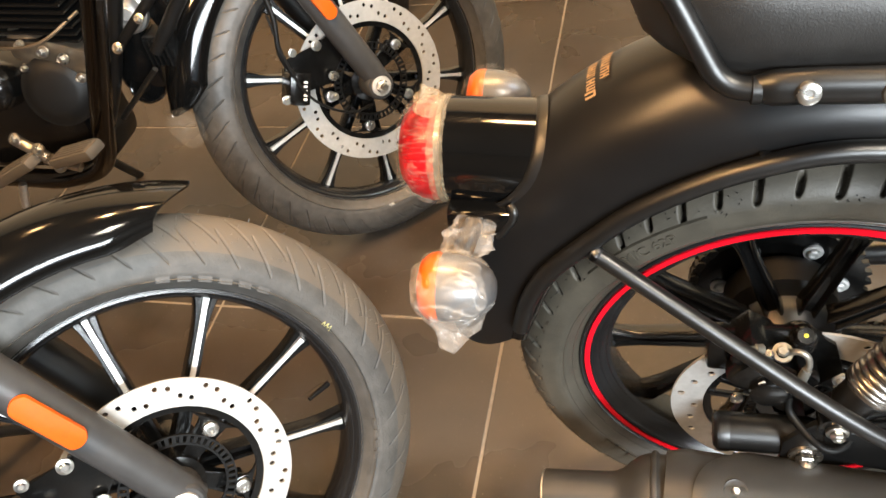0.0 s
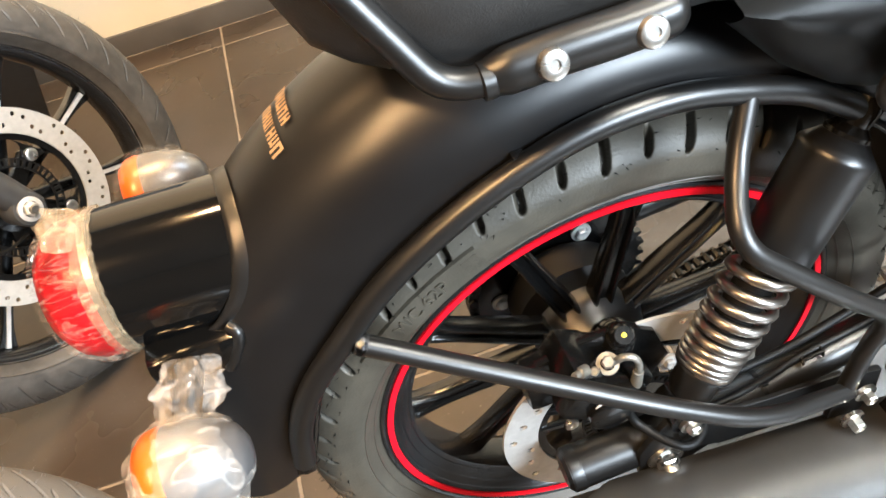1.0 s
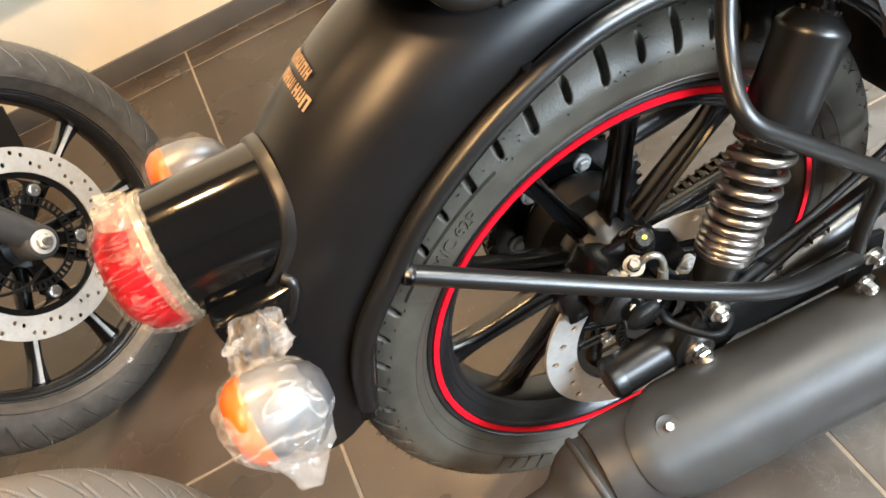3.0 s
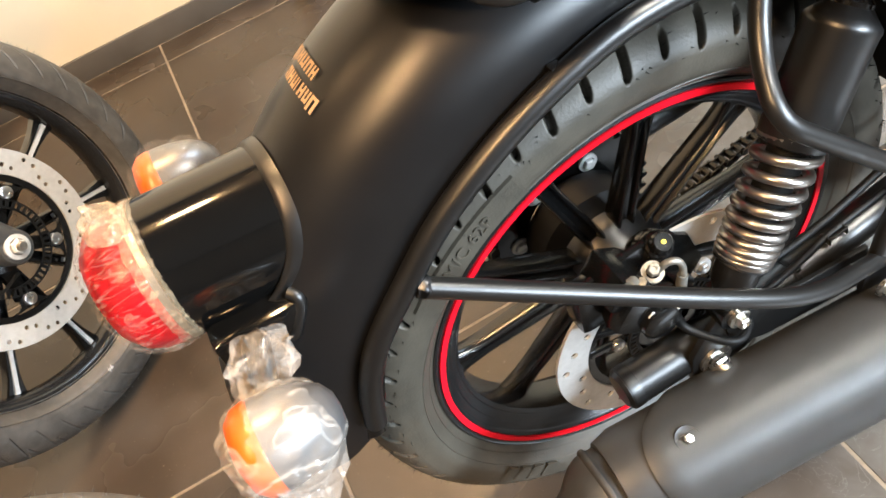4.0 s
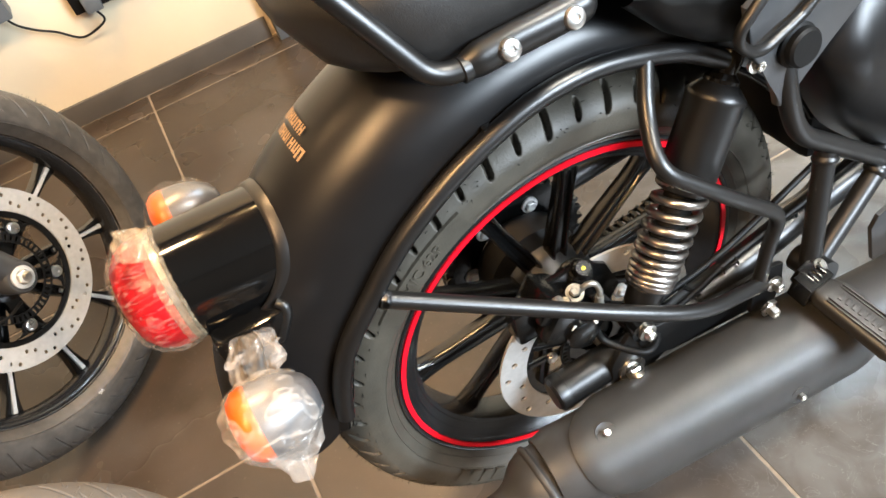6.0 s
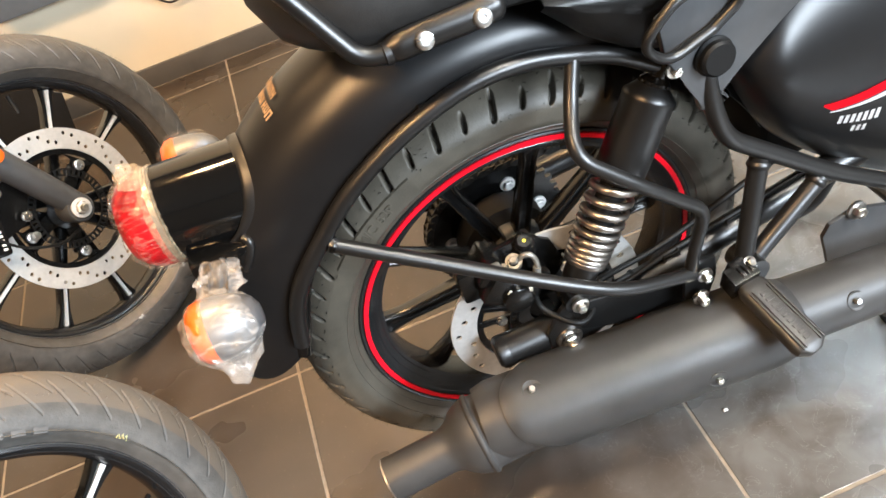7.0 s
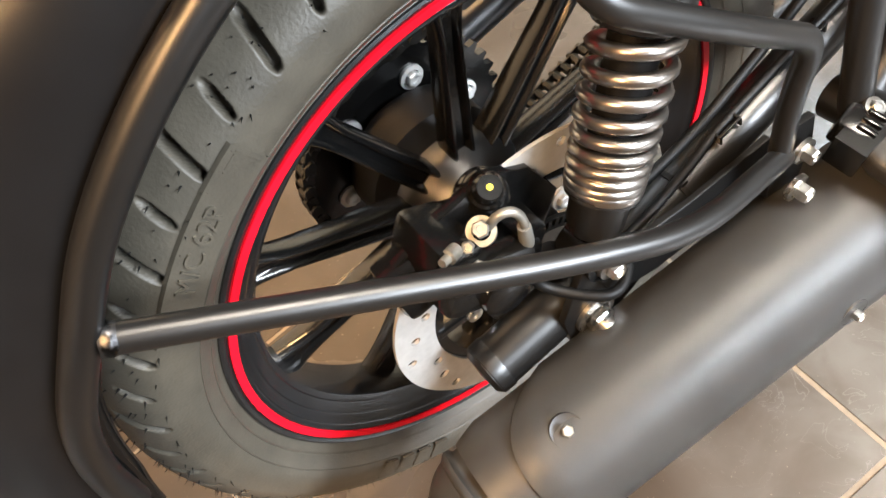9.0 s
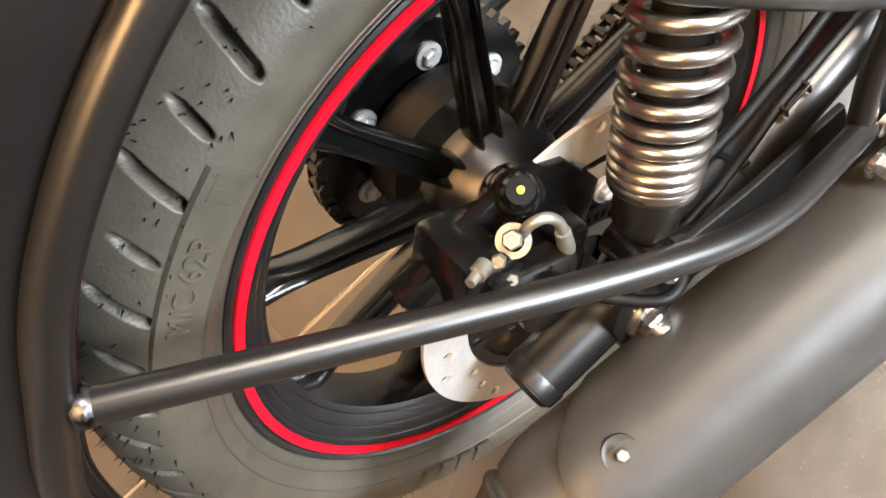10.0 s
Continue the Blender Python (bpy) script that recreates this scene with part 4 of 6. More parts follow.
for k in range(60):
    a = radians(162 - 122 * k / 59)
    e, _ = fender_ring(math.degrees(a))
    rows.append([lip.verts.new((AX + (e + dr) * math.cos(a), MID + dy, AZ + (e + dr) * math.sin(a))) for dr, dy in ((0.004, -0.0885), (-0.006, -0.0905), (-0.0135, -0.0885), (-0.0150, -0.0870), (-0.0140, -0.0850), (-0.004, -0.0855), (0.004, -0.0860))])
grid_faces(lip, rows, close_v=True)
lip.faces.new(rows[0][::-1])
lip.faces.new(rows[-1])
part("rolled_edge", lip, GLOSS, mud, "gloss black inner lip")
clip = bmesh.new()
box(clip, (-0.079, -0.053, 0.7185), (0.009, 0.008, 0.004), None, 0.0015)
part("edge_clip", clip, DARK, tube)
feet = bmesh.new()
prism(feet, [(-0.022, -0.045), (0.012, -0.055), (0.022, -0.02), (0.02, 0.012), (-0.004, 0.02), (-0.02, 0.005)], Matrix.Translation((0.172, -0.132, 0.405)) @ SPIN, 0.006, 0.0015)
bracket = part("peg_bracket", feet, SATIN, bike)
hex_bolt((0.173, -0.146, 0.403), (0, -1, 0), 0.0105, bracket, "bracket_bolt", 0.010)
hex_bolt((0.165, -0.150, 0.370), (0, -1, 0), 0.0115, bracket, "bracket_bolt", 0.012)

stayb = bmesh.new()
prism(stayb, [(0.012, 0.398), (0.022, 0.360), (0.060, 0.342), (0.176, 0.322), (0.186, 0.345), (0.178, 0.385), (0.10, 0.392), (0.03, 0.408)], Matrix.Translation((0, -0.110, 0)) @ SPIN, 0.005, 0.0015)
part("silencer_bracket", stayb, DARK, bike, "flat black silencer bracket")

# ---- silencer ----
M0, M1 = Vector((-0.122, -0.149, 0.306)), Vector((0.62, -0.205, 0.300))
mw = (M1 - M0).normalized()
mm = axis_matrix(M0, mw)
muff = part("silencer", lathe([(0.0, -0.02), (0.046, -0.02), (0.0515, 0.0), (0.0525, 0.33), (0.0490, 0.375), (0.0440, 0.40), (0.0430, 0.44), (0.0415, 0.54), (0.03, 0.64), (0.022, 0.74), (0, 0.74)], mm, 56), TAILC, bike, "matt black pea-shooter silencer with bolted heat shield")
TE = Vector((-0.277, -0.150, 0.279))
tipm = axis_matrix(TE, (M0 + Vector((-0.012, 0, -0.012))) - TE)
tl = (M0 - TE).length
prof = [(0.019, 0.03), (0.0245, 0.004), (0.0262, 0.0), (0.0285, 0.001), (0.0292, 0.005), (0.0285, 0.02), (0.0285, tl * 0.50), (0.0292, tl * 0.54), (0.0325, tl * 0.59), (0.0405, tl * 0.65), (0.0465, tl * 0.71), (0.0495, tl * 0.77), (0.0502, tl * 0.795), (0.0525, tl * 0.805), (0.0535, tl * 0.822), (0.0528, tl * 0.84), (0.0500, tl * 0.852), (0.0490, tl * 0.87), (0.0495, tl * 1.2)]
part("tail_pipe", lathe(prof, tipm, 48), TAILC, muff, "black stepped tail pipe")
part("tail_rim", lathe([(0.0248, 0.004), (0.0262, -0.0006), (0.0285, 0.0004), (0.0288, 0.002)], tipm, 40), STEEL, muff, "bare metal lip of the outlet")
shield = bmesh.new()
rows = []
for i in range(36):
    t = i / 35
    h = 0.0 + 0.385 * t
    row = []
    for j in range(25):
        deg = -32 + 172 * j / 24
        a = radians(deg)
        end = max(0, 1 - h / 0.012)
        side = abs(deg - 58) / 72
        hh = 0.007 + h + 0.042 * min(1.2, side) ** 2.3 * max(0, 1 - t * 3)
        r = 0.0590 - 0.0035 * end ** 2 - 0.0115 * max(0.0, (t - 0.86) / 0.14) ** 2.2
        q = Vector((0, -math.cos(a), math.sin(a)))
        row.append(shield.verts.new(M0 + Vector((0, 0, -0.0012)) + mw * hh + q * r))
    rows.append(row)
grid_faces(shield, rows)
bmesh.ops.solidify(shield, geom=list(shield.faces), thickness=0.002)
part("heat_shield", shield, HEAT, muff, "long satin black heat shield")
for p, w in (((-0.072, -0.1665, 0.3615), (0, -0.35, 0.93)), ((0.1414, -0.2270, 0.3098), (-0.074, -0.99, 0.122)), ((0.335, -0.2175, 0.3275), (0, -0.8, 0.6))):
    pm = axis_matrix(p, w)
    part("shield_dimple", lathe([(0.0135, -0.004), (0.0122, 0.0004), (0.0100, -0.0006), (0.0, -0.001)], pm, 28), TAILC, muff)
    hex_bolt(Vector(p) + Vector(w).normalized() * 0.0008, w, 0.0072, muff, "shield_bolt", 0.006, washer=False)

# ---- footrest and frame ----
peg_m = axis_matrix((0.214, -0.168, 0.388), Vector((0.235, -0.272, 0.358)) - Vector((0.214, -0.168, 0.388)))
peg = bmesh.new()
prism(peg, [(-0.016, 0), (0.016, 0), (0.018, 0.035), (-0.018, 0.035)], axis_matrix((0.208, -0.150, 0.392), (0.1, -0.95, -0.2)) @ Matrix.Translation((0, -0.018, 0)), 0.024, 0.002)
foot = part("footrest", peg, CAST, bike, "folding passenger footrest with ribbed rubber pad")
pad = bmesh.new()
rows = []
for k in range(15):
    t = k / 14
    h = 0.002 + 0.108 * t
    w = 0.019 + 0.003 * t
    e = 1 - 0.6 * max(0, (t - 0.88) / 0.12) ** 2 - 0.25 * max(0, (0.08 - t) / 0.08)
    rows.append([pad.verts.new(peg_m @ Vector((w * e * math.copysign(abs(math.cos(a)) ** 0.55, math.cos(a)), 0.0115 * e * math.copysign(abs(math.sin(a)) ** 0.6, math.sin(a)), h))) for a in (2 * math.pi * q / 24 for q in range(24))])
grid_faces(pad, rows, close_v=True)
pad.faces.new(rows[0][::-1])
pad.faces.new(rows[-1])
PEG = material("black_peg_rubber", (0.020, 0.019, 0.0175), 0.42, vary=0.3, scale=90, bump=0.1, bump_scale=500)
pad_ob = part("peg_rubber", pad, PEG, foot, "grey-black ribbed rubber pad")
ribs = bmesh.new()
for x in (-0.0145, -0.0105, 0.0105, 0.0145):
    box(ribs, (x, 0.0115, 0.06), (0.0022, 0.003, 0.085), peg_m, 0.0008)
for k in range(9):
    box(ribs, (0.0, 0.0115, 0.026 + k * 0.0082), (0.010, 0.0024, 0.0048), peg_m, 0.0006)
part("peg_ribs", ribs, PEG, pad_ob)
hinge = bmesh.new()
box(hinge, (0, 0.004, -0.012), (0.022, 0.026, 0.03), peg_m, 0.004)
for x in (-0.004, 0.003, 0.010):
    box(hinge, (x - 0.002, 0.018, -0.008), (0.003, 0.004, 0.014), peg_m, 0.001)
part("hinge", hinge, CAST, foot)
hex_bolt((0.226, -0.158, 0.405), (0.2, -0.5, 0.8), 0.009, foot, "hinge_pin")
FT = 0.0105
main = rounded([(0.200, -0.09, 0.70), (0.206, -0.105, 0.612), (0.222, -0.108, 0.565), (0.36, -0.118, 0.452), (0.60, -0.128, 0.29)], 0.04, 8)
fr = part("frame_tube", sweep(main, FT, 20), TUBE, bike, "satin black frame tube")
part("peg_tube", sweep([(0.266, -0.108, 0.520), (0.226, -0.144, 0.392)], 0.0115, 16), TUBE, fr)
part("peg_tube", sweep([(0.345, -0.118, 0.452), (0.240, -0.142, 0.388)], 0.0115, 16), TUBE, fr)
for p, w in (((0.262, -0.112, 0.51), (0.3, 0.27, 0.9)), ((0.232, -0.140, 0.392), (0, 0.1, -1)), ((0.338, -0.119, 0.450), (0.8, 0.1, 0.6))):
    part("weld_ring", lathe([(0.0118, -0.004), (0.0138, -0.001), (0.0138, 0.002), (0.0118, 0.005)], axis_matrix(p, w), 18), SATIN, fr)
knuckle = bmesh.new()
lathe([(0.0, -0.022), (0.017, -0.022), (0.017, 0.02), (0.0, 0.02)], axis_matrix((0.232, -0.144, 0.388), (0, -1, 0.1)), 24, knuckle)
part("peg_boss", knuckle, SATIN, fr)
other = [(x, 2 * MID - y, z) for x, y, z in main]
part("frame_tube", sweep(other, FT, 16), SATIN, bike)
gus = bmesh.new()
prism(gus, [(-0.05, 0.06), (-0.042, 0.01), (-0.028, -0.012), (-0.017, -0.028), (-0.008, -0.050), (-0.004, -0.066), (0.006, -0.070), (0.014, -0.058), (0.033, -0.035), (0.052, -0.022), (0.12, 0.03), (0.12, 0.085), (0.0, 0.085)], Matrix.Translation((0.196, -0.098, 0.682)) @ SPIN, 0.008, 0.003)
gusset = part("frame_gusset", gus, GUSSET, bike, "grey-black cast frame gusset with a round cap")
part("round_cap", lathe([(0.021, 0), (0.021, 0.004), (0.0185, 0.006), (0.0185, 0.012), (0.016, 0.0145), (0, 0.015)], axis_matrix((0.204, -0.106, 0.680), (0, -1, 0.1)), 36), DARK, gusset)
hookp = rounded([(0.205, -0.112, 0.716), (0.150, -0.116, 0.700), (0.122, -0.116, 0.728), (0.160, -0.116, 0.765), (0.225, -0.114, 0.765), (0.232, -0.112, 0.735), (0.196, -0.112, 0.712)], 0.018, 6)
part("helmet_hook", sweep(hookp, 0.0052, 12), SATIN, gusset, "dark bent wire luggage hook")
plate = bmesh.new()
prism(plate, [(0.368, 0.352), (0.376, 0.372), (0.41, 0.382), (0.47, 0.36), (0.49, 0.24), (0.46, 0.236), (0.386, 0.282)], Matrix.Translation((0, -0.108, -0.026)) @ SPIN, 0.006, 0.0015)
hanger = part("hanger_plate", plate, GUSSET, bike, "grey-black footrest hanger plate")
hex_bolt((0.412, -0.116, 0.356), (0, -1, 0.2), 0.014, hanger, "hanger_bolt", 0.012)
# side cover with its stripes
cover = bmesh.new()
rows = []
for i in range(25):
    u = i / 24
    row = []
    for j in range(19):
        v = j / 18
        # a rounded triangular tool box: long axis forward and down
        x = 0.235 + 0.36 * u
        low = 0.600 - 0.30 * u - 0.03 * math.sin(u * math.pi) - 0.02
        top = 0.70 + 0.06 * u
        if u < 0.25:
            low += 0.07 * (1 - u / 0.25) ** 2
            top -= 0.06 * (1 - u / 0.25) ** 2
        z = low + (top - low) * v
        puff = (math.sin(math.pi * min(1, max(0, v))) ** 0.55) * (min(1, u / 0.12) ** 0.5) * (min(1, (1 - u) / 0.1) ** 0.5)
        row.append(cover.verts.new((x, -0.060 - 0.062 * puff, z)))
    rows.append(row)
grid_faces(cover, rows)
cover_grid = [[v.co.copy() for v in row] for row in rows]
cov = part("side_cover", cover, MATT, bike, "matt black side cover with red and white stripe")
other_side = bmesh.new()
grid_faces(other_side, [[other_side.verts.new((v.x, 2 * MID - v.y, v.z)) for v in row] for row in cover_grid])
part("side_cover", other_side, MATT, bike)
air = bmesh.new()
box(air, (0.478, MID, 0.635), (0.285, 0.17, 0.25), None, 0.02)
part("air_box", air, DARK, bike, "black air box between the side covers")
# box added to close the dark gap and shade the tyre's front
tray = bmesh.new()
box(tray, (0.405, MID, 0.468), (0.15, 0.15, 0.12), None, 0.015)
part("shade_box", tray, DARK, bike, "black box under the air box, added to shade the tyre")


def on_cover(u, v, lift):
    x = 0.235 + 0.36 * u
    low = 0.600 - 0.30 * u - 0.03 * math.sin(u * math.pi) - 0.02
    top = 0.70 + 0.06 * u
    if u < 0.25:
        low += 0.07 * (1 - u / 0.25) ** 2
        top -= 0.06 * (1 - u / 0.25) ** 2
    puff = (math.sin(math.pi * v) ** 0.55) * (min(1, u / 0.12) ** 0.5) * (min(1, (1 - u) / 0.1) ** 0.5)
    return Vector((x, -0.060 - 0.062 * puff - lift, low + (top - low) * v))


def stripe(name, path, mat):
    """A thin raised strip over the cover: rows of (u, v low, v high)."""
    bm = bmesh.new()
    rows = []
    for u, a, b in path:
        rows.append([bm.verts.new(on_cover(u, a + (b - a) * k / 3, 0.0008)) for k in range(4)])
    grid_faces(bm, rows)
    bmesh.ops.solidify(bm, geom=list(bm.faces), thickness=0.0004)
    return part(name, bm, mat, cov)


stripe("red_stripe", [(0.275, 0.362, 0.373)] + [(0.31 + 0.02 * k, 0.345 + 0.0125 * k, 0.394 + 0.012 * k) for k in range(22)], RED)
stripe("white_stripe", [(0.305 + 0.02 * k, 0.328 + 0.0108 * k, 0.337 + 0.0122 * k) for k in range(22)], WHITE)
for k in range(7):
    stripe("name_bar", [(0.348 + 0.022 * k, 0.268 + 0.009 * k, 0.318 + 0.009 * k), (0.362 + 0.022 * k, 0.274 + 0.009 * k, 0.324 + 0.009 * k)], WHITE)
for k in range(3):
    stripe("name_bar", [(0.41 + 0.02 * k, 0.238 + 0.008 * k, 0.272 + 0.008 * k), (0.422 + 0.02 * k, 0.243 + 0.008 * k, 0.277 + 0.008 * k)], WHITE)

# ---- seat and grab rail ----
seat = bmesh.new()
rows = []
for i in range(51):
    t = i / 50
    # the unseen front part is lengthened to keep ceiling light off the tyre
    x = -0.196 + 0.90 * t
    round_end = math.sqrt(max(0.0, 1 - (1 - min(1, t / 0.117)) ** 2))
    half = 0.118 * (0.25 + 0.75 * round_end) * (1 - 0.1 * max(0, t - 0.38))
    zlo = 0.793 - 0.0726 * t + 0.05 * (1 - round_end)
    zhi = 0.905 - 0.0726 * t - 0.045 * (1 - round_end)
    row = []
    for j in range(28):
        a = 2 * math.pi * j / 28
        c, s = math.cos(a), math.sin(a)
        y = MID + half * math.copysign(abs(c) ** 0.55, c)
        z = (zlo + zhi) / 2 + (zhi - zlo) / 2 * math.copysign(abs(s) ** 0.7, s)
        row.append(seat.verts.new((x, y, z)))
    rows.append(row)
grid_faces(seat, rows, close_v=True)
seat.faces.new(rows[0][::-1])
seat.faces.new(rows[-1])
seat_ob = part("seat", seat, LEATHER, bike, "black grained leatherette seat")
base = bmesh.new()
box(base, (0.20, MID, 0.768), (0.44, 0.13, 0.05), None, 0.012)
part("seat_pan", base, DARK, seat_ob)
rail = rounded([(-0.085, -0.0875, 0.8062), (-0.122, -0.082, 0.806), (-0.215, -0.030, 0.965), (-0.222, MID, 0.985), (-0.215, 2 * MID + 0.030, 0.965), (-0.122, 2 * MID + 0.082, 0.806), (0.012, 2 * MID + 0.090, 0.800)], 0.03, 8)
gr = part("grab_rail", sweep(rail, 0.0088, 18), SATIN, bike, "satin black tubular grab rail behind the seat")
bridge = bmesh.new()
rows = []
mount = spline([Vector(p) for p in ((-0.100, -0.0850, 0.8062), (-0.085, -0.0860, 0.8075), (-0.060, -0.0880, 0.8095), (-0.030, -0.0900, 0.8105), (-0.005, -0.0910, 0.8115), (0.012, -0.0900, 0.8125))], 5)
for k, p in enumerate(mount):
    t = k / (len(mount) - 1)
    e = min(1.0, 0.72 + t * 1.6) * math.sqrt(max(0.02, 1 - max(0.0, (t - 0.86) / 0.14) ** 2))
    rows.append([bridge.verts.new((p.x, p.y - 0.0115 * e * math.cos(a), p.z + 0.0135 * e * math.sin(a))) for a in (2 * math.pi * q / 20 for q in range(20))])
grid_faces(bridge, rows, close_v=True)
bridge.faces.new(rows[0][::-1])
bridge.faces.new(rows[-1])
part("rail_mount", bridge, SATIN, gr)
for p in ((-0.067, -0.0985, 0.8110), (-0.014, -0.1015, 0.8120)):
    socket_bolt(p, (0, -0.92, 0.3), 0.0088, gr, "rail_bolt")
part("rail_collar", lathe([(0.0088, -0.004), (0.0104, -0.003), (0.0104, 0.003), (0.0088, 0.004)], axis_matrix((-0.099, -0.0855, 0.8055), (1, 0, 0)), 20), SATIN, gr)
panel = bmesh.new()
rows = []
for k in range(19):
    t = k / 18
    x = 0.046 + 0.185 * t
    low = float(np.interp(x, [0.046, 0.088, 0.13, 0.165, 0.20, 0.24], [0.780, 0.735, 0.704, 0.687, 0.690, 0.712]))
    top = 0.800 - 0.02 * t
    rows.append([panel.verts.new((x, y, top + (low - top) * q)) for q, y in ((0.0, -0.066), (0.12, -0.080), (0.26, -0.0885), (0.36, -0.0905), (0.5, -0.0885), (0.75, -0.0825), (0.93, -0.0775), (1.0, -0.0725))])
grid_faces(panel, rows)
bmesh.ops.solidify(panel, geom=list(panel.faces), thickness=0.002)
part("side_panel", panel, SATIN, bike, "satin black tail panel under the seat")

# ---- tail lamp and indicators ----
flange_c, lens_c = Vector((-0.262, 0.036, 0.652)), Vector((-0.358, 0.036, 0.655))
hw = (lens_c - flange_c).normalized()
hm = axis_matrix(flange_c, hw)
house = bmesh.new()
rows = []
for h, r, drop in ((-0.04, 0.0580, 0.008), (0.0, 0.0572, 0.0065), (0.04, 0.0562, 0.0042), (0.08, 0.0550, 0.0015), (0.1055, 0.0540, 0.0), (0.1075, 0.0510, 0.0)):
    rows.append([house.verts.new(hm @ Vector((r * math.cos(a), r * math.sin(a) - drop, h))) for a in (2 * math.pi * j / 48 for j in range(48))])
grid_faces(house, rows, close_v=True)
tail = part("tail_lamp", house, GLOSS, bike, "gloss black tail lamp housing, red lens wrapped in clear plastic")
def fender_depth(p):
    """How far a place lies outside the mudguard's skin (under 0: inside)."""
    dx, dz = p.x - AX, p.z - AZ
    edge, crown = fender_ring(math.degrees(math.atan2(dz, dx)))
    q = min(0.999, abs(p.y - MID) / 0.089)
    return math.hypot(dx, dz) - (edge + (crown - edge) * math.cos(math.asin(q)) ** 0.92)


ring = []
for k in range(72):
    a = 2 * math.pi * k / 72
    p = hm @ Vector((0.0600 * math.cos(a), 0.0600 * math.sin(a) - 0.0078, 0.11))
    for _ in range(260):
        if fender_depth(p) < 0.002:
            break
        p = p - hw * 0.001
    ring.append(p)
fl = bmesh.new()
rows = []
for k, p in enumerate(ring):
    away = p - (hm @ Vector((0, -0.0078, 0)))
    away = (away - hw * away.dot(hw)).normalized()
    row = []
    for out, lift in ((-0.0035, 0.0), (-0.0028, 0.0040), (-0.0018, 0.0050), (0.0002, 0.0048), (0.0012, 0.0036), (0.0016, -0.003)):
        q = p + away * out
        for _ in range(60):
            d = fender_depth(q)
            if abs(d) < 0.0006:
                break
            q = q - hw * max(-0.004, min(0.004, d * 0.8))
        row.append(fl.verts.new(q + hw * lift))
    rows.append(row)
grid_faces(fl, rows, close_u=True)
part("lamp_flange", fl, SATIN, tail, "flat satin black rubber seat of the lamp")
part("lens", lathe([(0.0515, 0.100), (0.0535, 0.108), (0.0540, 0.120), (0.0525, 0.131), (0.0470, 0.142), (0.036, 0.151), (0.02, 0.1555), (0, 0.1565)], hm, 48), REDLENS, tail, "ribbed red lens")
part("lens_ring", lathe([(0.0530, 0.1050), (0.0552, 0.1058), (0.0552, 0.1110), (0.0530, 0.1118)], hm, 48, close=True), CHROME, tail, "thin chromed bezel")


def crumple(bm, amount, size, seed, m=None):
    for v in bm.verts:
        p = v.co * size + Vector((seed, seed * 0.7, 0))
        v.co += Vector((noise.noise(p), noise.noise(p + Vector((9, 0, 0))), noise.noise(p + Vector((0, 9, 0))))) * amount
    return bm


wrap_way = spline([Vector(p) for p in ((0.0545, 0.101, 0), (0.0555, 0.111, 0), (0.0555, 0.122, 0), (0.0538, 0.1335, 0), (0.0482, 0.144, 0), (0.037, 0.153, 0), (0.021, 0.158, 0), (0.001, 0.159, 0))], 5)
wrap = lathe([(p.x, p.y) for p in wrap_way], hm, 150)
back_m = hm.inverted()
for v in wrap.verts:
    q = back_m @ v.co
    turn = math.atan2(q.y, q.x)
    fold = noise.noise(Vector((turn * 6.5 + 14 * q.z, q.z * 34, 2.0))) + 0.6 * noise.noise(Vector((turn * 17 - 30 * q.z, q.z * 90, 7.0)))
    v.co += hm.to_3x3() @ (Vector((q.x, q.y, 0.02)).normalized() * (0.0034 * (1 - min(1, abs(fold) * 2.4)) - 0.0008))
part("plastic_wrap", wrap, STRETCHED, tail, "stretched wrinkled clear plastic wrap", sharp=12)
tuft = bmesh.new()
bmesh.ops.create_icosphere(tuft, subdivisions=4, radius=1)
for v in tuft.verts:
    v.co = hm @ Vector((v.co.x * 0.020, 0.058 + v.co.y * 0.011, 0.121 + v.co.z * 0.015))
part("wrap_tuft", crumple(tuft, 0.007, 110, 8), BAND, tail, "bunched clear plastic", sharp=8)
band = lathe([(0.0540, 0.102), (0.0560, 0.1045), (0.0565, 0.110), (0.0560, 0.1155), (0.0545, 0.118)], hm, 72)
bmesh.ops.subdivide_edges(band, edges=band.edges, cuts=1, use_grid_fill=True)
part("wrap_band", crumple(band, 0.0014, 160, 7), BAND, tail, "bunched plastic round the bezel", sharp=12)
boss = bmesh.new()
box(boss, (-0.322, -0.012, 0.613), (0.088, 0.046, 0.032), None, 0.009)
part("lamp_boss", boss, GLOSS, tail)
boss = bmesh.new()
box(boss, (-0.322, 0.084, 0.613), (0.070, 0.040, 0.030), None, 0.009)
part("lamp_boss", boss, GLOSS, tail)
step_way = spline([Vector(p) - hw * 0.001 for p in ((-0.3010, -0.0248, 0.6325), (-0.2965, -0.0300, 0.6285), (-0.2990, -0.0320, 0.6200), (-0.3060, -0.0328, 0.6090), (-0.3155, -0.0325, 0.5950))], 4)
part("flange_end", sweep(step_way, [0.0048] * (len(step_way) - 1) + [0.003], 14), SATIN, tail, "stepped lower end of the rubber seat")


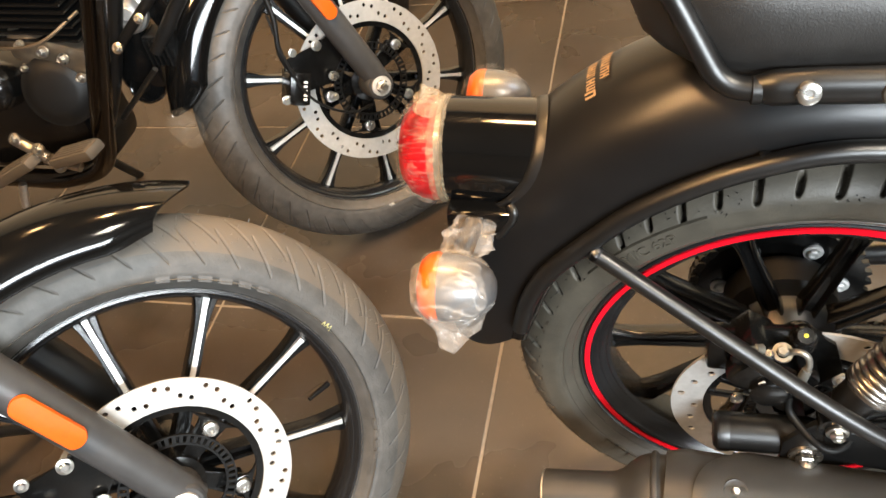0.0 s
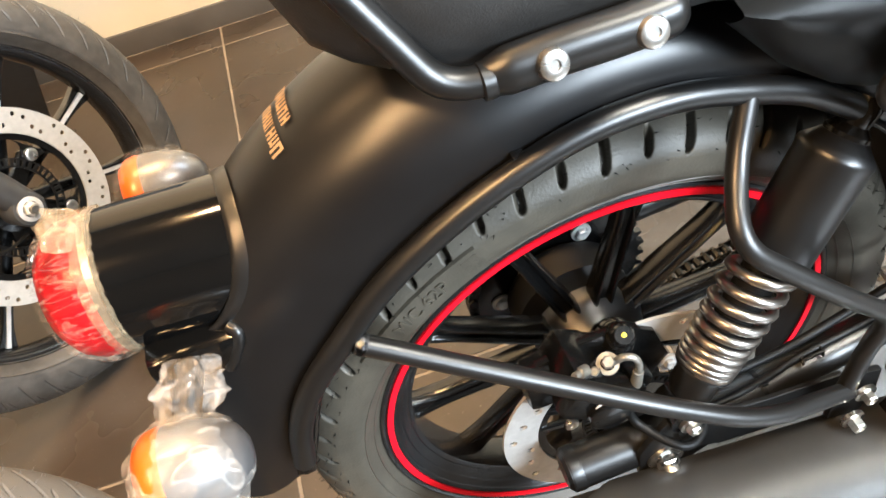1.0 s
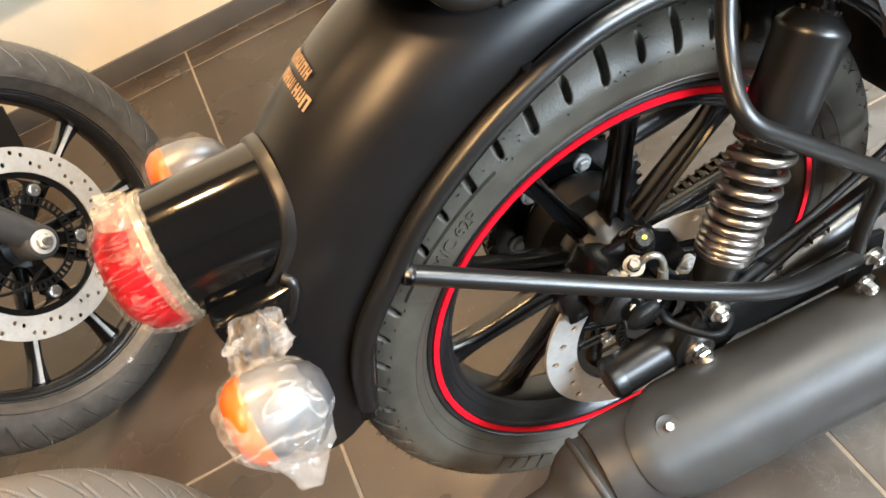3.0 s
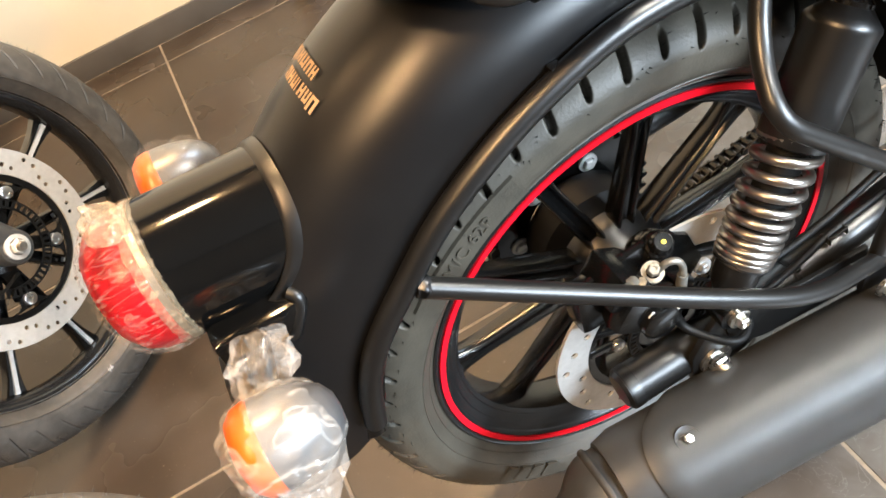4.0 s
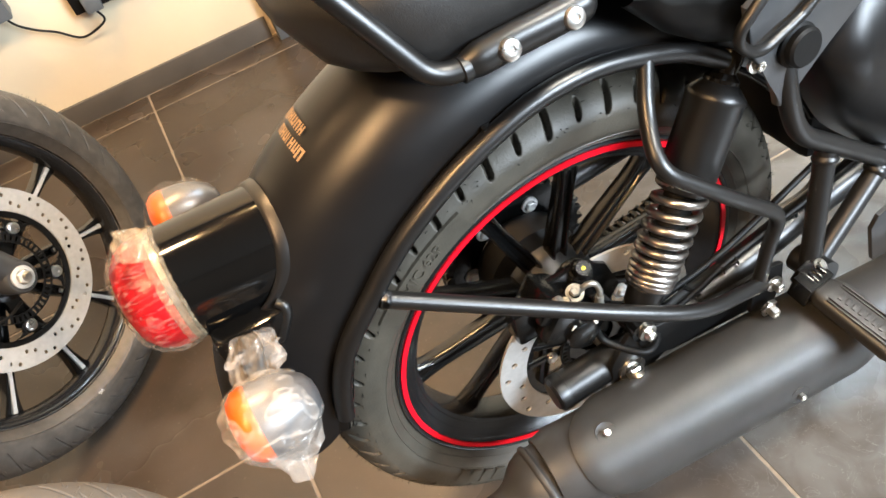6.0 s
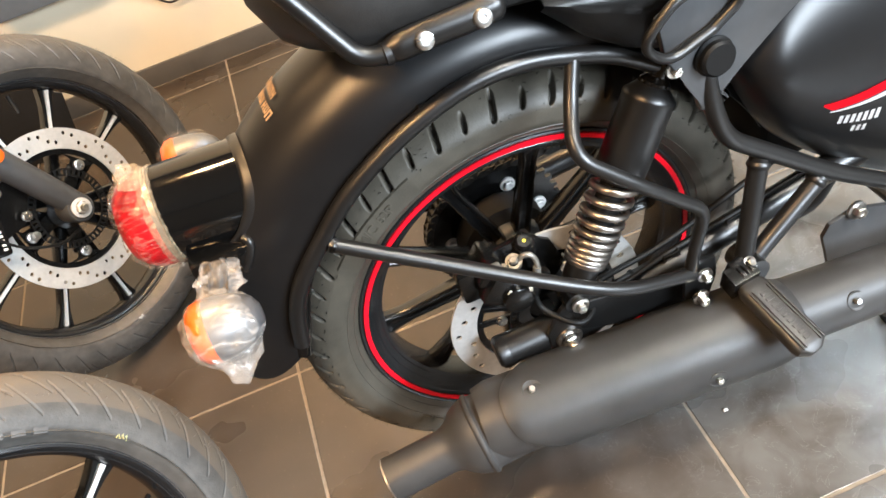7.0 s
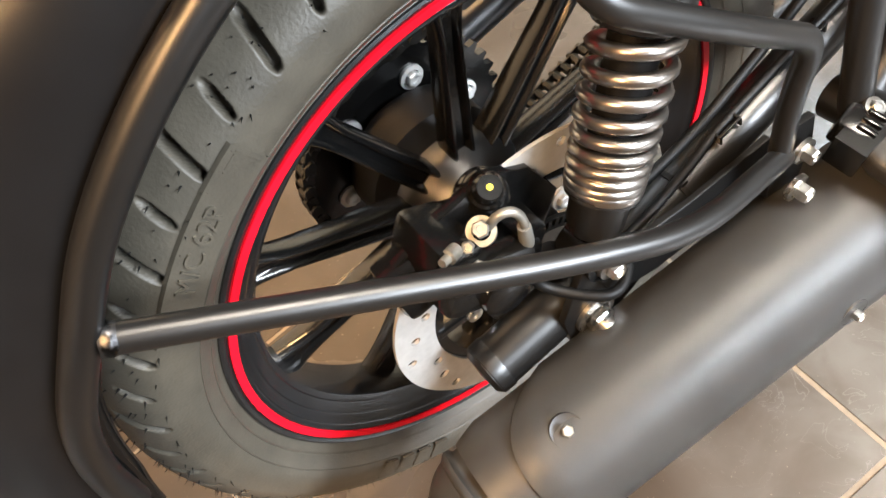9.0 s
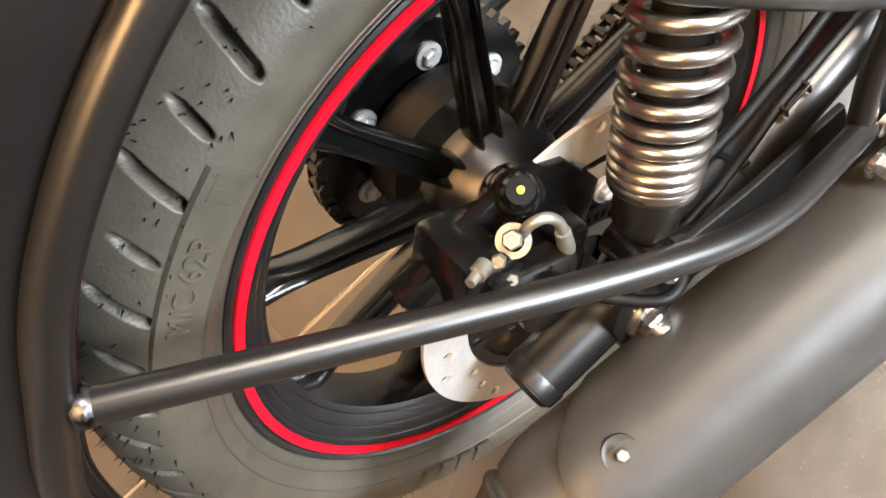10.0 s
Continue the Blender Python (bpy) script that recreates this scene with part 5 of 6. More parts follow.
def indicator(centre, stem_from, side, label):
    """A bullet-shaped lamp on a short stem: amber lens to the rear, dark shell to the front."""
    c = Vector(centre)
    m = axis_matrix(c, (-1, 0, 0.05))
    ob = part("indicator", lathe([(0.0, -0.046), (0.010, -0.045), (0.019, -0.040), (0.027, -0.028), (0.0315, -0.012), (0.033, 0.002), (0.033, 0.006), (0.0, 0.006)], m, 40), SMOKE, bike, label)
    part("lens", lathe([(0.0325, 0.006), (0.0335, 0.010), (0.032, 0.018), (0.026, 0.025), (0.014, 0.0285), (0, 0.029)], m, 40), ORANGE, ob, "amber lens")
    part("stem", sweep([stem_from, Vector(stem_from).lerp(c, 0.75)], [0.011, 0.0095], 20), DARK, ob)
    return ob


near_ind = indicator((-0.350, -0.111, 0.607), (-0.336, -0.02, 0.615), -1, "right rear indicator lamp bundled in clear plastic")
far_ind = indicator((-0.347, 0.171, 0.621), (-0.315, 0.10, 0.624), 1, "left rear indicator lamp under clear plastic")
for own, c, seed in ((near_ind, Vector((-0.347, -0.112, 0.606)), 2), (far_ind, Vector((-0.343, 0.171, 0.621)), 6)):
    w = bmesh.new()
    bmesh.ops.create_icosphere(w, subdivisions=5, radius=1)
    for v in w.verts:
        v.co = c + Vector((v.co.x * 0.0415, v.co.y * 0.0375, v.co.z * 0.0375))
    part("plastic_wrap", crumple(crumple(w, 0.007, 42, seed), 0.0032, 95, seed), CRINKLE if own is near_ind else FILM, own, "crumpled clear plastic wrap", sharp=22)
bunch = bmesh.new()
bmesh.ops.create_icosphere(bunch, subdivisions=4, radius=1)
for v in bunch.verts:
    v.co = Vector((-0.339 + v.co.x * 0.024, -0.056 + v.co.y * 0.027, 0.614 + v.co.z * 0.018))
part("wrap_knot", crumple(crumple(bunch, 0.013, 60, 4), 0.006, 150, 4), MILKY, near_ind, "bunched clear plastic round the stem", sharp=25)
twist = bmesh.new()
rows = []
for k in range(17):
    t = k / 16
    p = Vector((-0.340 - 0.008 * t, -0.128 - 0.03 * t, 0.602 - 0.022 * t - 0.010 * t * t))
    r = 0.021 * (1 - 0.85 * t) + 0.002
    rows.append([twist.verts.new(p + Vector((r * 1.3 * math.cos(a + 2.5 * t), r * 0.5 * math.sin(a + 2.5 * t), r * math.sin(a)))) for a in (2 * math.pi * q / 12 for q in range(12))])
grid_faces(twist, rows, close_v=True)
part("wrap_tail", crumple(twist, 0.004, 140, 5), MILKY, near_ind, "twisted end of the plastic wrap", sharp=25)

# ---- centre stand ----
stand = part("centre_stand", sweep(rounded([(0.68, -0.05, 0.30), (0.60, -0.085, 0.03), (0.54, -0.095, 0.0125)], 0.03), 0.0125, 14), SATIN, bike, "black tubular centre stand on the floor")
part("stand_leg", sweep(rounded([(0.68, 0.13, 0.30), (0.60, 0.165, 0.03), (0.54, 0.175, 0.0125)], 0.03), 0.0125, 14), SATIN, stand)
part("stand_bar", sweep([(0.63, -0.072, 0.14), (0.63, 0.152, 0.14)], 0.01, 12), SATIN, stand)
part("stand_axle", sweep([(0.68, -0.08, 0.30), (0.68, 0.16, 0.30)], 0.013, 12), SATIN, stand)

# ---- front ends of the two other motorcycles ----
DUST_MESH = tyre_mesh("tyre", 0.332, 0.049, 0.2475, curved_groove, 2800, 1.45)
DUST_MESH.materials.append(DUSTY)
DUST_MESH.materials.append(SIDE)
for poly in DUST_MESH.polygons:
    if math.hypot(poly.center.x, poly.center.z) < 0.297:
        poly.material_index = 1
FSPOKE = spoke_mesh("spoke", 0.030, 0.2325, 0.020, 0.016, 0.030, 0.02, -0.004, 0.008)
FRIM = [(0.2490, 0.0300), (0.2480, 0.0325), (0.2430, 0.0330), (0.2408, 0.0312), (0.2400, 0.0300), (0.2388, 0.0290), (0.2376, 0.0262), (0.2366, 0.0260), (0.2352, 0.0225), (0.2325, 0.0190), (0.2310, 0.0100), (0.2305, 0.0)]
FRIM = FRIM + [(r, -h) for r, h in FRIM[-2::-1]] + [(0.2470, -0.027), (0.2410, -0.022), (0.2365, 0.0), (0.2410, 0.022), (0.2470, 0.027)]


def face_mesh():
    """The bright machined face on a front spoke."""
    bm = bmesh.new()
    rows = []
    for i in range(11):
        t = i / 10
        r = 0.118 + 0.111 * t
        w = 0.0031 * (1 + 0.25 * max(0, (t - 0.94) / 0.06) ** 2)
        y = -0.0190 + 0.0170 * (r - 0.030) / 0.2025
        rows.append([bm.verts.new((r, y - 0.0016, s * w)) for s in (-1, 1)] + [bm.verts.new((r, y + 0.006, s * w)) for s in (1, -1)])
    grid_faces(bm, rows, close_v=True)
    bm.faces.new(rows[0][::-1])
    bm.faces.new(rows[-1])
    bmesh.ops.recalc_face_normals(bm, faces=bm.faces)
    me = bpy.data.meshes.new("machined_face")
    bm.to_mesh(me)
    bm.free()
    return me


FACE = face_mesh()


def front_carrier(turn, m, parent):
    """A black ring inside a front disc with five solid pads that reach in to the bolts, and a hub spider behind."""
    part("carrier_ring", lathe([(0.1010, 0), (0.1110, 0), (0.1110, 0.0040), (0.1010, 0.0040)], None, 60, close=True), CAST, parent, "", m)
    half = [(0.1045, 0.40), (0.1000, 0.30), (0.0955, 0.21), (0.0915, 0.165), (0.0850, 0.160), (0.0780, 0.135), (0.0725, 0.07)]
    outline = [(r * math.cos(a), -r * math.sin(a)) for r, a in half] + [(r * math.cos(a), r * math.sin(a)) for r, a in half[::-1]]
    lug = bmesh.new()
    prism(lug, outline, Matrix.Identity(4), 0.0062, 0.0012)
    pad = bpy.data.meshes.new("carrier_pad")
    bmesh.ops.recalc_face_normals(lug, faces=lug.faces)
    lug.to_mesh(pad)
    lug.free()
    arm_bm = bmesh.new()
    prism(arm_bm, [(0.034, -0.013), (0.060, -0.0085), (0.084, -0.0105), (0.0945, 0.0), (0.084, 0.0105), (0.060, 0.0085), (0.034, 0.013)], Matrix.Translation((0, 0, -0.022)), 0.016, 0.002)
    arm_me = bpy.data.meshes.new("hub_arm")
    bmesh.ops.recalc_face_normals(arm_bm, faces=arm_bm.faces)
    arm_bm.to_mesh(arm_me)
    arm_bm.free()
    for k in range(5):
        at = m @ Matrix.Rotation(radians(turn + 72 * k), 4, "Z")
        mesh_part("carrier_pad", pad, CAST, parent, "", at)
        mesh_part("hub_arm", arm_me, CAST, parent, "", at)


def front_end(m, name, label, spin, tyre_mat, fender_from, fender_to, base, wrap_end=False, back=0.37, refl_at=0.205, nose=0.0, wide=0.072, tyre_me=None, grown=1.0, rim_in=1.0, valve=-4.0):
    """Front wheel, fork, mudguard and brake in the wheel's own axes: x forward, seen side -y."""
    own = thing(name, base, label, "motorcycle", group="motorcycles in the showroom")
    mg = m @ Matrix.Diagonal((grown, 1, grown, 1))
    L = mg @ SPIN
    w = part("front_wheel", lathe([(r, h * rim_in) for r, h in FRIM], m @ SPIN, 120, close=True), RIMC, own, "black cast alloy front wheel with machined spokes")
    mesh_part("tyre", tyre_me, tyre_mat, w, "new black road tyre with fine grooves", m)
    part("tyre_hair", hair_bmesh(700, 0.333, 0.049, 11, 0.006, 0.9, 0.0005), RUBBER, w, "", m, smooth=False)["kind"] = "stuff"
    band = bmesh.new()
    for r in (0.262,):
        lathe([(r, 0.0475), (r + 0.0015, 0.0496), (r + 0.003, 0.0475)], m @ SPIN, 100, band)
    part("sidewall_rib", band, RUBBER if tyre_mat is RUBBER else SIDE, w)
    # pale bead that paints the glint along the rim's edge
    part("rim_edge", lathe([(0.2462, 0.0318 * rim_in), (0.2470, 0.0342 * rim_in), (0.2478, 0.0318 * rim_in)], m @ SPIN, 120), EDGEGLINT, w, "fine pale edge of the rim, painted as its highlight")
    for k in range(10):
        mk = m @ Matrix.Rotation(-radians(spin + 36 * k), 4, "Y")
        s = mesh_part("spoke", FSPOKE, CAST, w, "", mk)
        mesh_part("machined_face", FACE, MACHINED, s, "bright machined spoke face", mk)
    part("hub", lathe([(0, 0.060), (0.020, 0.060), (0.022, 0.050), (0.036, 0.046), (0.038, 0.02), (0.036, -0.03), (0.045, -0.045), (0, -0.05)], L, 40), CAST, w)
    part("brake_disc", drilled_disc(0.1485, 0.1105, 0.003, 56, 0.0036, (0.30, 0.38, 0.68, 0.76)), DISC, w, "drilled bright brake disc", L @ Matrix.Translation((0, 0, 0.050)), sharp=30)
    front_carrier(spin + 18, L @ Matrix.Translation((0, 0, 0.0455)), w)
    part("sensor_ring", tone_ring(0.060, 0.074, 48, 0.003), DARK, w, "", L @ Matrix.Translation((0, 0, 0.055)))
    turn = m.to_3x3()
    out = turn @ Vector((0, -1, 0))
    for k in range(5):
        a = radians(spin + 72 * k + 18)
        socket_bolt(L @ Vector((0.084 * math.cos(a), 0.084 * math.sin(a), 0.0525)), out, 0.0105, w, "disc_bolt")
    part("valve", sweep([m @ Vector((0.223 * math.cos(radians(valve)), -0.002, 0.223 * math.sin(radians(valve)))), m @ Vector((0.19 * math.cos(radians(valve)), -0.016, 0.19 * math.sin(radians(valve))))], [0.0042, 0.003], 10), DARK, w, "rubber tyre valve")
    # fork legs
    rake = Vector((-back, 0, math.sqrt(1 - back * back)))
    def leg(y):
        return [m @ Vector((0.012, y, -0.012)), m @ (Vector((0.012, y, -0.012)) + rake * 0.05), m @ (Vector((0.012, y, 0)) + rake * 0.25), m @ (Vector((0.012, y, 0)) + rake * 0.40)]
    fk = part("fork", sweep(leg(-0.083), [0.021, 0.0245, 0.0255, 0.026], 28), GUSSET, own, "satin black fork leg with orange reflector")
    part("fork_leg", sweep(leg(0.083), [0.021, 0.0245, 0.0255, 0.026], 20), SATIN, fk)
    part("fork_tube", sweep([m @ (Vector((0.012, -0.083, 0)) + rake * 0.395), m @ (Vector((0.012, -0.083, 0)) + rake * 0.62)], 0.0205, 20), STEEL, fk)
    part("fork_tube", sweep([m @ (Vector((0.012, 0.083, 0)) + rake * 0.395), m @ (Vector((0.012, 0.083, 0)) + rake * 0.62)], 0.0205, 20), STEEL, fk)
    end = bmesh.new()
    lathe([(0.0, -0.030), (0.026, -0.030), (0.027, -0.026), (0.027, 0.016), (0.024, 0.020), (0, 0.020)], m @ Matrix.Translation((0, -0.083, 0)) @ SPIN, 32, end)
    part("fork_end", end, GUSSET, fk)
    hex_bolt(m @ Vector((0, -0.104, 0)), out, 0.020, fk, "axle_nut", 0.012, mat=MACHINED)
    part("axle_end", lathe([(0.0075, 0), (0.0075, 0.017), (0.006, 0.019), (0, 0.019)], axis_matrix(m @ Vector((0, -0.104, 0)), out), 18), ZINC, fk)
    part("axle", sweep([m @ Vector((0, -0.1, 0)), m @ Vector((0, 0.1, 0))], 0.008, 14), STEEL, own)
    refl = bmesh.new()
    along = axis_matrix(m @ (Vector((0.012, -0.1095, 0)) + rake * refl_at), turn @ rake, out)
    outline = []
    for k in range(20):
        a = 2 * math.pi * k / 20
        outline.append((0.0135 * math.cos(a), (0.032 if math.sin(a) > 0 else -0.032) + 0.012 * math.sin(a)))
    pm = Matrix((turn @ Vector((rake.z, 0, back)), turn @ rake, out)).transposed().to_4x4()
    pm.translation = along.translation
    prism(refl, outline, pm, 0.007, 0.002)
    part("reflector", refl, REFLEX, fk, "long orange reflector")
    # brake caliper behind the leg
    cc = m @ Matrix.Translation((-0.141, -0.060, 0.055)) @ Matrix.Rotation(radians(25), 4, "Y")
    cal_b = bmesh.new()
    box(cal_b, (0, -0.018, 0), (0.036, 0.030, 0.062), cc, 0.008)
    cb = part("brake_caliper", cal_b, CAST, own, "black front brake caliper with pale maker's mark")
    for cname, at, size in (("inner_half", (0, 0.028, 0), (0.036, 0.024, 0.062)), ("bridge", (-0.014, 0.0, 0.0), (0.014, 0.06, 0.052))):
        piece = bmesh.new()
        box(piece, at, size, cc, 0.006)
        part(cname, piece, CAST, cb)
    piece = bmesh.new()
    prism(piece, [(-0.01, -0.03), (0.05, -0.035), (0.1, 0.01), (0.08, 0.05), (0.04, 0.04), (-0.01, 0.04)], m @ Matrix.Translation((-0.13, -0.060, 0.07)) @ SPIN, 0.008, 0.002)
    part("caliper_bracket", piece, CAST, cb)
    for k in range(5):
        mk = bmesh.new()
        box(mk, (0.006, -0.0335, -0.018 + 0.0078 * k), (0.0065, 0.0014, 0.0042), cc)
        part("caliper_mark", mk, WHITE, cb)
    for x, z, s in ((-0.082, 0.112, 0.010), (-0.072, 0.048, 0.010), (-0.085, 0.012, 0.008), (-0.128, 0.118, 0.008), (-0.172, 0.045, 0.009)):
        hex_bolt(m @ Vector((x, -0.078, z)), out, s, cb, "caliper_bolt")
    part("brake_hose", sweep(spline([m @ Vector(p) for p in ((-0.14, -0.085, 0.07), (-0.155, -0.10, 0.13), (-0.14, -0.10, 0.20), (-0.15, -0.09, 0.28), (-0.22, -0.07, 0.45))], 6), 0.0048, 10), DARK, cb)
    part("sensor_wire", sweep(spline([m @ Vector(p) for p in ((-0.02, -0.075, -0.035), (-0.075, -0.102, -0.02), (-0.13, -0.108, 0.03), (-0.15, -0.105, 0.10), (-0.15, -0.1, 0.2))], 6), 0.0026, 8), DARK, cb)
    # mudguard
    fb = bmesh.new()
    rows_o, rows_i = [], []
    for i in range(41):
        ph = fender_from + (fender_to - fender_from) * i / 40
        a = radians(ph)
        o, n_in = [], []
        tip = min(1.0, math.sqrt((i + 2.5) / 5.0), math.sqrt(max(0.0, (40 - i) / 5.0)))
        for j in range(21):
            th = (-1 + 2 * j / 20) * math.pi / 2
            s, c = math.sin(th), max(0.0, math.cos(th)) ** 0.8
            half = wide * (0.55 + 0.45 * tip)
            edge = 0.366 - 0.054 * tip
            r = edge + (0.372 - edge) * c
            a = radians(ph + nose * s * s * (1 - i / 40) ** 2)
            o.append(fb.verts.new(m @ Vector((r * math.cos(a), half * s, r * math.sin(a)))))
            n_in.append(fb.verts.new(m @ Vector(((r - 0.003) * math.cos(a), (half - 0.002) * s, (r - 0.003) * math.sin(a)))))
        rows_o.append(o)
        rows_i.append(n_in)
    grid_faces(fb, rows_o)
    grid_faces(fb, rows_i)
    for k in (0, 40):
        for j in range(20):
            fb.faces.new((rows_o[k][j], rows_o[k][j + 1], rows_i[k][j + 1], rows_i[k][j]))
    for j in (0, 20):
        for k in range(40):
            fb.faces.new((rows_o[k][j], rows_o[k + 1][j], rows_i[k + 1][j], rows_i[k][j]))
    fd = part("front_mudguard", fb, GLOSS, own, "gloss black front mudguard")
    if wrap_end:
        end_m = axis_matrix(m @ Vector((0.37 * math.cos(radians(fender_to)), -0.03, 0.37 * math.sin(radians(fender_to)) + 0.01)), turn @ Vector((0.25, -0.2, -0.95)))
        part("mudguard_wrap", crumple(lathe([(0.0, 0.0), (0.022, 0.004), (0.028, 0.03), (0.026, 0.05), (0.016, 0.07), (0.0, 0.075)], end_m, 24), 0.007, 70, 3), FILM, fd, "loose clear plastic on the mudguard's end", sharp=25)
    return own, w


def wheel_pose(x, y, z, az, el):
    """The wheel's centre, the way its axle points and its lean."""
    return Matrix.Translation((x, y, z)) @ Matrix.Rotation(radians(az + 90), 4, "Z") @ Matrix.Rotation(radians(-el), 4, "X")


FAR_MESH = tyre_mesh("tyre", 0.3326, 0.0495, 0.2480, curved_groove, 2800, 1.45)
CM = wheel_pose(-0.7208, 0.6722, 0.3205, -46.85, 15.6)
far_bike, far_wheel = front_end(CM, "motorcycle", "black motorcycle near the cream wall, front wheel turned aside", 85.2, RUBBER, 95, 166, (-0.69, 0.63, 0), True, 0.33, wide=0.046, tyre_me=FAR_MESH, grown=1.027, rim_in=0.80, valve=67.5)
BM = wheel_pose(-0.7536, -0.1753, 0.3062, -46.4, 22.7)
low_bike, low_wheel = front_end(BM, "motorcycle", "black motorcycle with gloss mudguard and dusty front tyre", 88, DUSTY, 59, 200, (-0.75, -0.18, 0), False, 0.37, 0.195, 8.0, tyre_me=DUST_MESH, grown=0.955)

# moulded and chalked marks on the front tyres
CHALK = material("pale_green_chalk", (0.42, 0.42, 0.2), 0.9, vary=0.3, scale=400)


def raised_marks(m, parent, mat, start, count, wide, step, r0, r1):
    """A row of plain raised blocks round a tyre's side, where lettering is moulded."""
    for k in range(count):
        part("sidewall_mark", lathe([(r0, 0.0470), (r0 + 0.002, 0.0490), (r1 - 0.002, 0.0489), (r1, 0.0470)], m @ SPIN, 3, close=True, start=start + k * step, sweep_angle=wide), mat, parent)


def scribble(m, parent, mat, angle, radius, spread, seed):
    """A loose chalk squiggle on a tyre's side."""
    rnd = random.Random(seed)
    pts = []
    for k in range(9):
        a, r = radians(angle + spread * (k / 8 - 0.5)), radius + 0.004 * math.sin(k * 2.3 + seed) + rnd.uniform(-0.0012, 0.0012)
        pts.append(m @ Vector((r * math.cos(a), -0.0493, r * math.sin(a))))
    part("chalk_mark", sweep(spline(pts, 3), 0.00045, 6), mat, parent, "chalk squiggle")


raised_marks(CM, far_wheel, RUBBER, 41, 4, 2.4, 3.2, 0.2615, 0.2735)
raised_marks(CM, far_wheel, RUBBER, 218, 4, 2.2, 3.0, 0.2630, 0.2750)
raised_marks(BM, low_wheel, RUBBER, 38, 6, 3.4, 5.2, 0.2590, 0.2705)
raised_marks(BM, low_wheel, RUBBER, 330, 4, 2.6, 3.6, 0.2590, 0.2705)
scribble(CM, far_wheel, WHITE, 259, 0.2634, 2.4, 3)
scribble(CM, far_wheel, WHITE, 290, 0.2700, 1.6, 8)
scribble(BM, low_wheel, CHALK, 18.5, 0.2650, 3.0, 5)

# engine side of the motorcycle by the wall
eng = bmesh.new()
box(eng, (-1.34, 0.46, 0.43), (0.40, 0.14, 0.22), None, 0.03)
engine = part("engine", eng, CAST, far_bike, "dark engine with cooling fins and bronze-grey cover")
part("clutch_cover", lathe([(0.0, 0.016), (0.034, 0.016), (0.044, 0.013), (0.053, 0.007), (0.057, 0.005), (0.062, 0.004), (0.062, -0.03), (0, -0.03)], axis_matrix((-1.135, 0.375, 0.512), (0.25, -1, 0.35)), 44), DARK, engine, sharp=25)
part("timing_cover", lathe([(0.0, 0.030), (0.020, 0.028), (0.034, 0.018), (0.040, 0.0), (0.040, -0.03), (0, -0.03)], axis_matrix((-1.245, 0.36, 0.53), (0.1, -1, 0.35)), 36), CAST, engine)
for k in range(9):
    fin = bmesh.new()
    box(fin, (-1.15 - 0.002 * k, 0.46, 0.602 + 0.0125 * k), (0.19 + 0.012 * math.sin(k * 0.4), 0.15, 0.0045), Matrix.Translation((-1.15, 0.46, 0.6)) @ Matrix.Rotation(radians(4), 4, "Y") @ Matrix.Translation((1.15, -0.46, -0.6)), 0.0018)
    part("cooling_fin", fin, CAST, engine)
cyl = bmesh.new()
box(cyl, (-1.15, 0.47, 0.64), (0.15, 0.12, 0.16), None, 0.02)
part("cylinder", cyl, CAST, engine)
covb = bmesh.new()
box(covb, (-1.125, 0.418, 0.568), (0.155, 0.065, 0.068), Matrix.Translation((-1.125, 0.418, 0.568)) @ Matrix.Rotation(radians(22), 4, "Y") @ Matrix.Translation((1.125, -0.418, -0.568)), 0.020)
part("engine_cover", covb, ALLOY, engine, "bronze-grey cast alloy cover")
covb = bmesh.new()
box(covb, (-1.21, 0.42, 0.600), (0.07, 0.05, 0.05), None, 0.016)
part("engine_cover", covb, ALLOY, engine)
for x, z, s in ((-1.125, 0.585, 0.010), (-1.095, 0.570, 0.010), (-1.081, 0.533, 0.009), (-1.175, 0.556, 0.009), (-1.19, 0.52, 0.008), (-1.16, 0.60, 0.008)):
    hex_bolt((x, 0.378, z), (0.1, -1, 0.4), s, engine, "cover_bolt", 0.012)
part("throttle_cable", sweep(spline([(-1.26, 0.38, 0.600), (-1.17, 0.365, 0.601), (-1.10, 0.362, 0.612), (-1.04, 0.40, 0.64)], 6), 0.0028, 8), ALLOY, engine)
part("leg_guard", sweep(rounded([(-0.915, 0.34, 0.765), (-0.996, 0.34, 0.593), (-1.062, 0.34, 0.455), (-1.098, 0.34, 0.372), (-1.20, 0.34, 0.340), (-1.40, 0.37, 0.325)], 0.05, 8), 0.0185, 22), POLISH, far_bike, "black chromed steel leg guard tube")
pipe = part("down_tube", sweep(rounded([(-0.96, 0.48, 0.75), (-1.03, 0.46, 0.60), (-1.10, 0.45, 0.46), (-1.25, 0.46, 0.26)], 0.06, 8), 0.017, 16), SATIN, far_bike)
for p, q in (((-1.130, 0.285, 0.436), (-1.030, 0.272, 0.468)), ((-1.288, 0.29, 0.382), (-1.165, 0.275, 0.444))):
    fb = bmesh.new()
    way = Vector(q) - Vector(p)
    box(fb, (0, 0, way.length / 2), (0.040, 0.020, way.length), axis_matrix(p, way), 0.007)
    rest = part("footrest", fb, DUSTY, far_bike, "worn grey rubber footrest")
    rb = bmesh.new()
    for k in range(5):
        box(rb, (-0.014 + 0.007 * k, 0.0105, way.length / 2), (0.0025, 0.003, way.length * 0.85), axis_matrix(p, way), 0.0008)
    part("rubber_ribs", rb, DUSTY, rest)
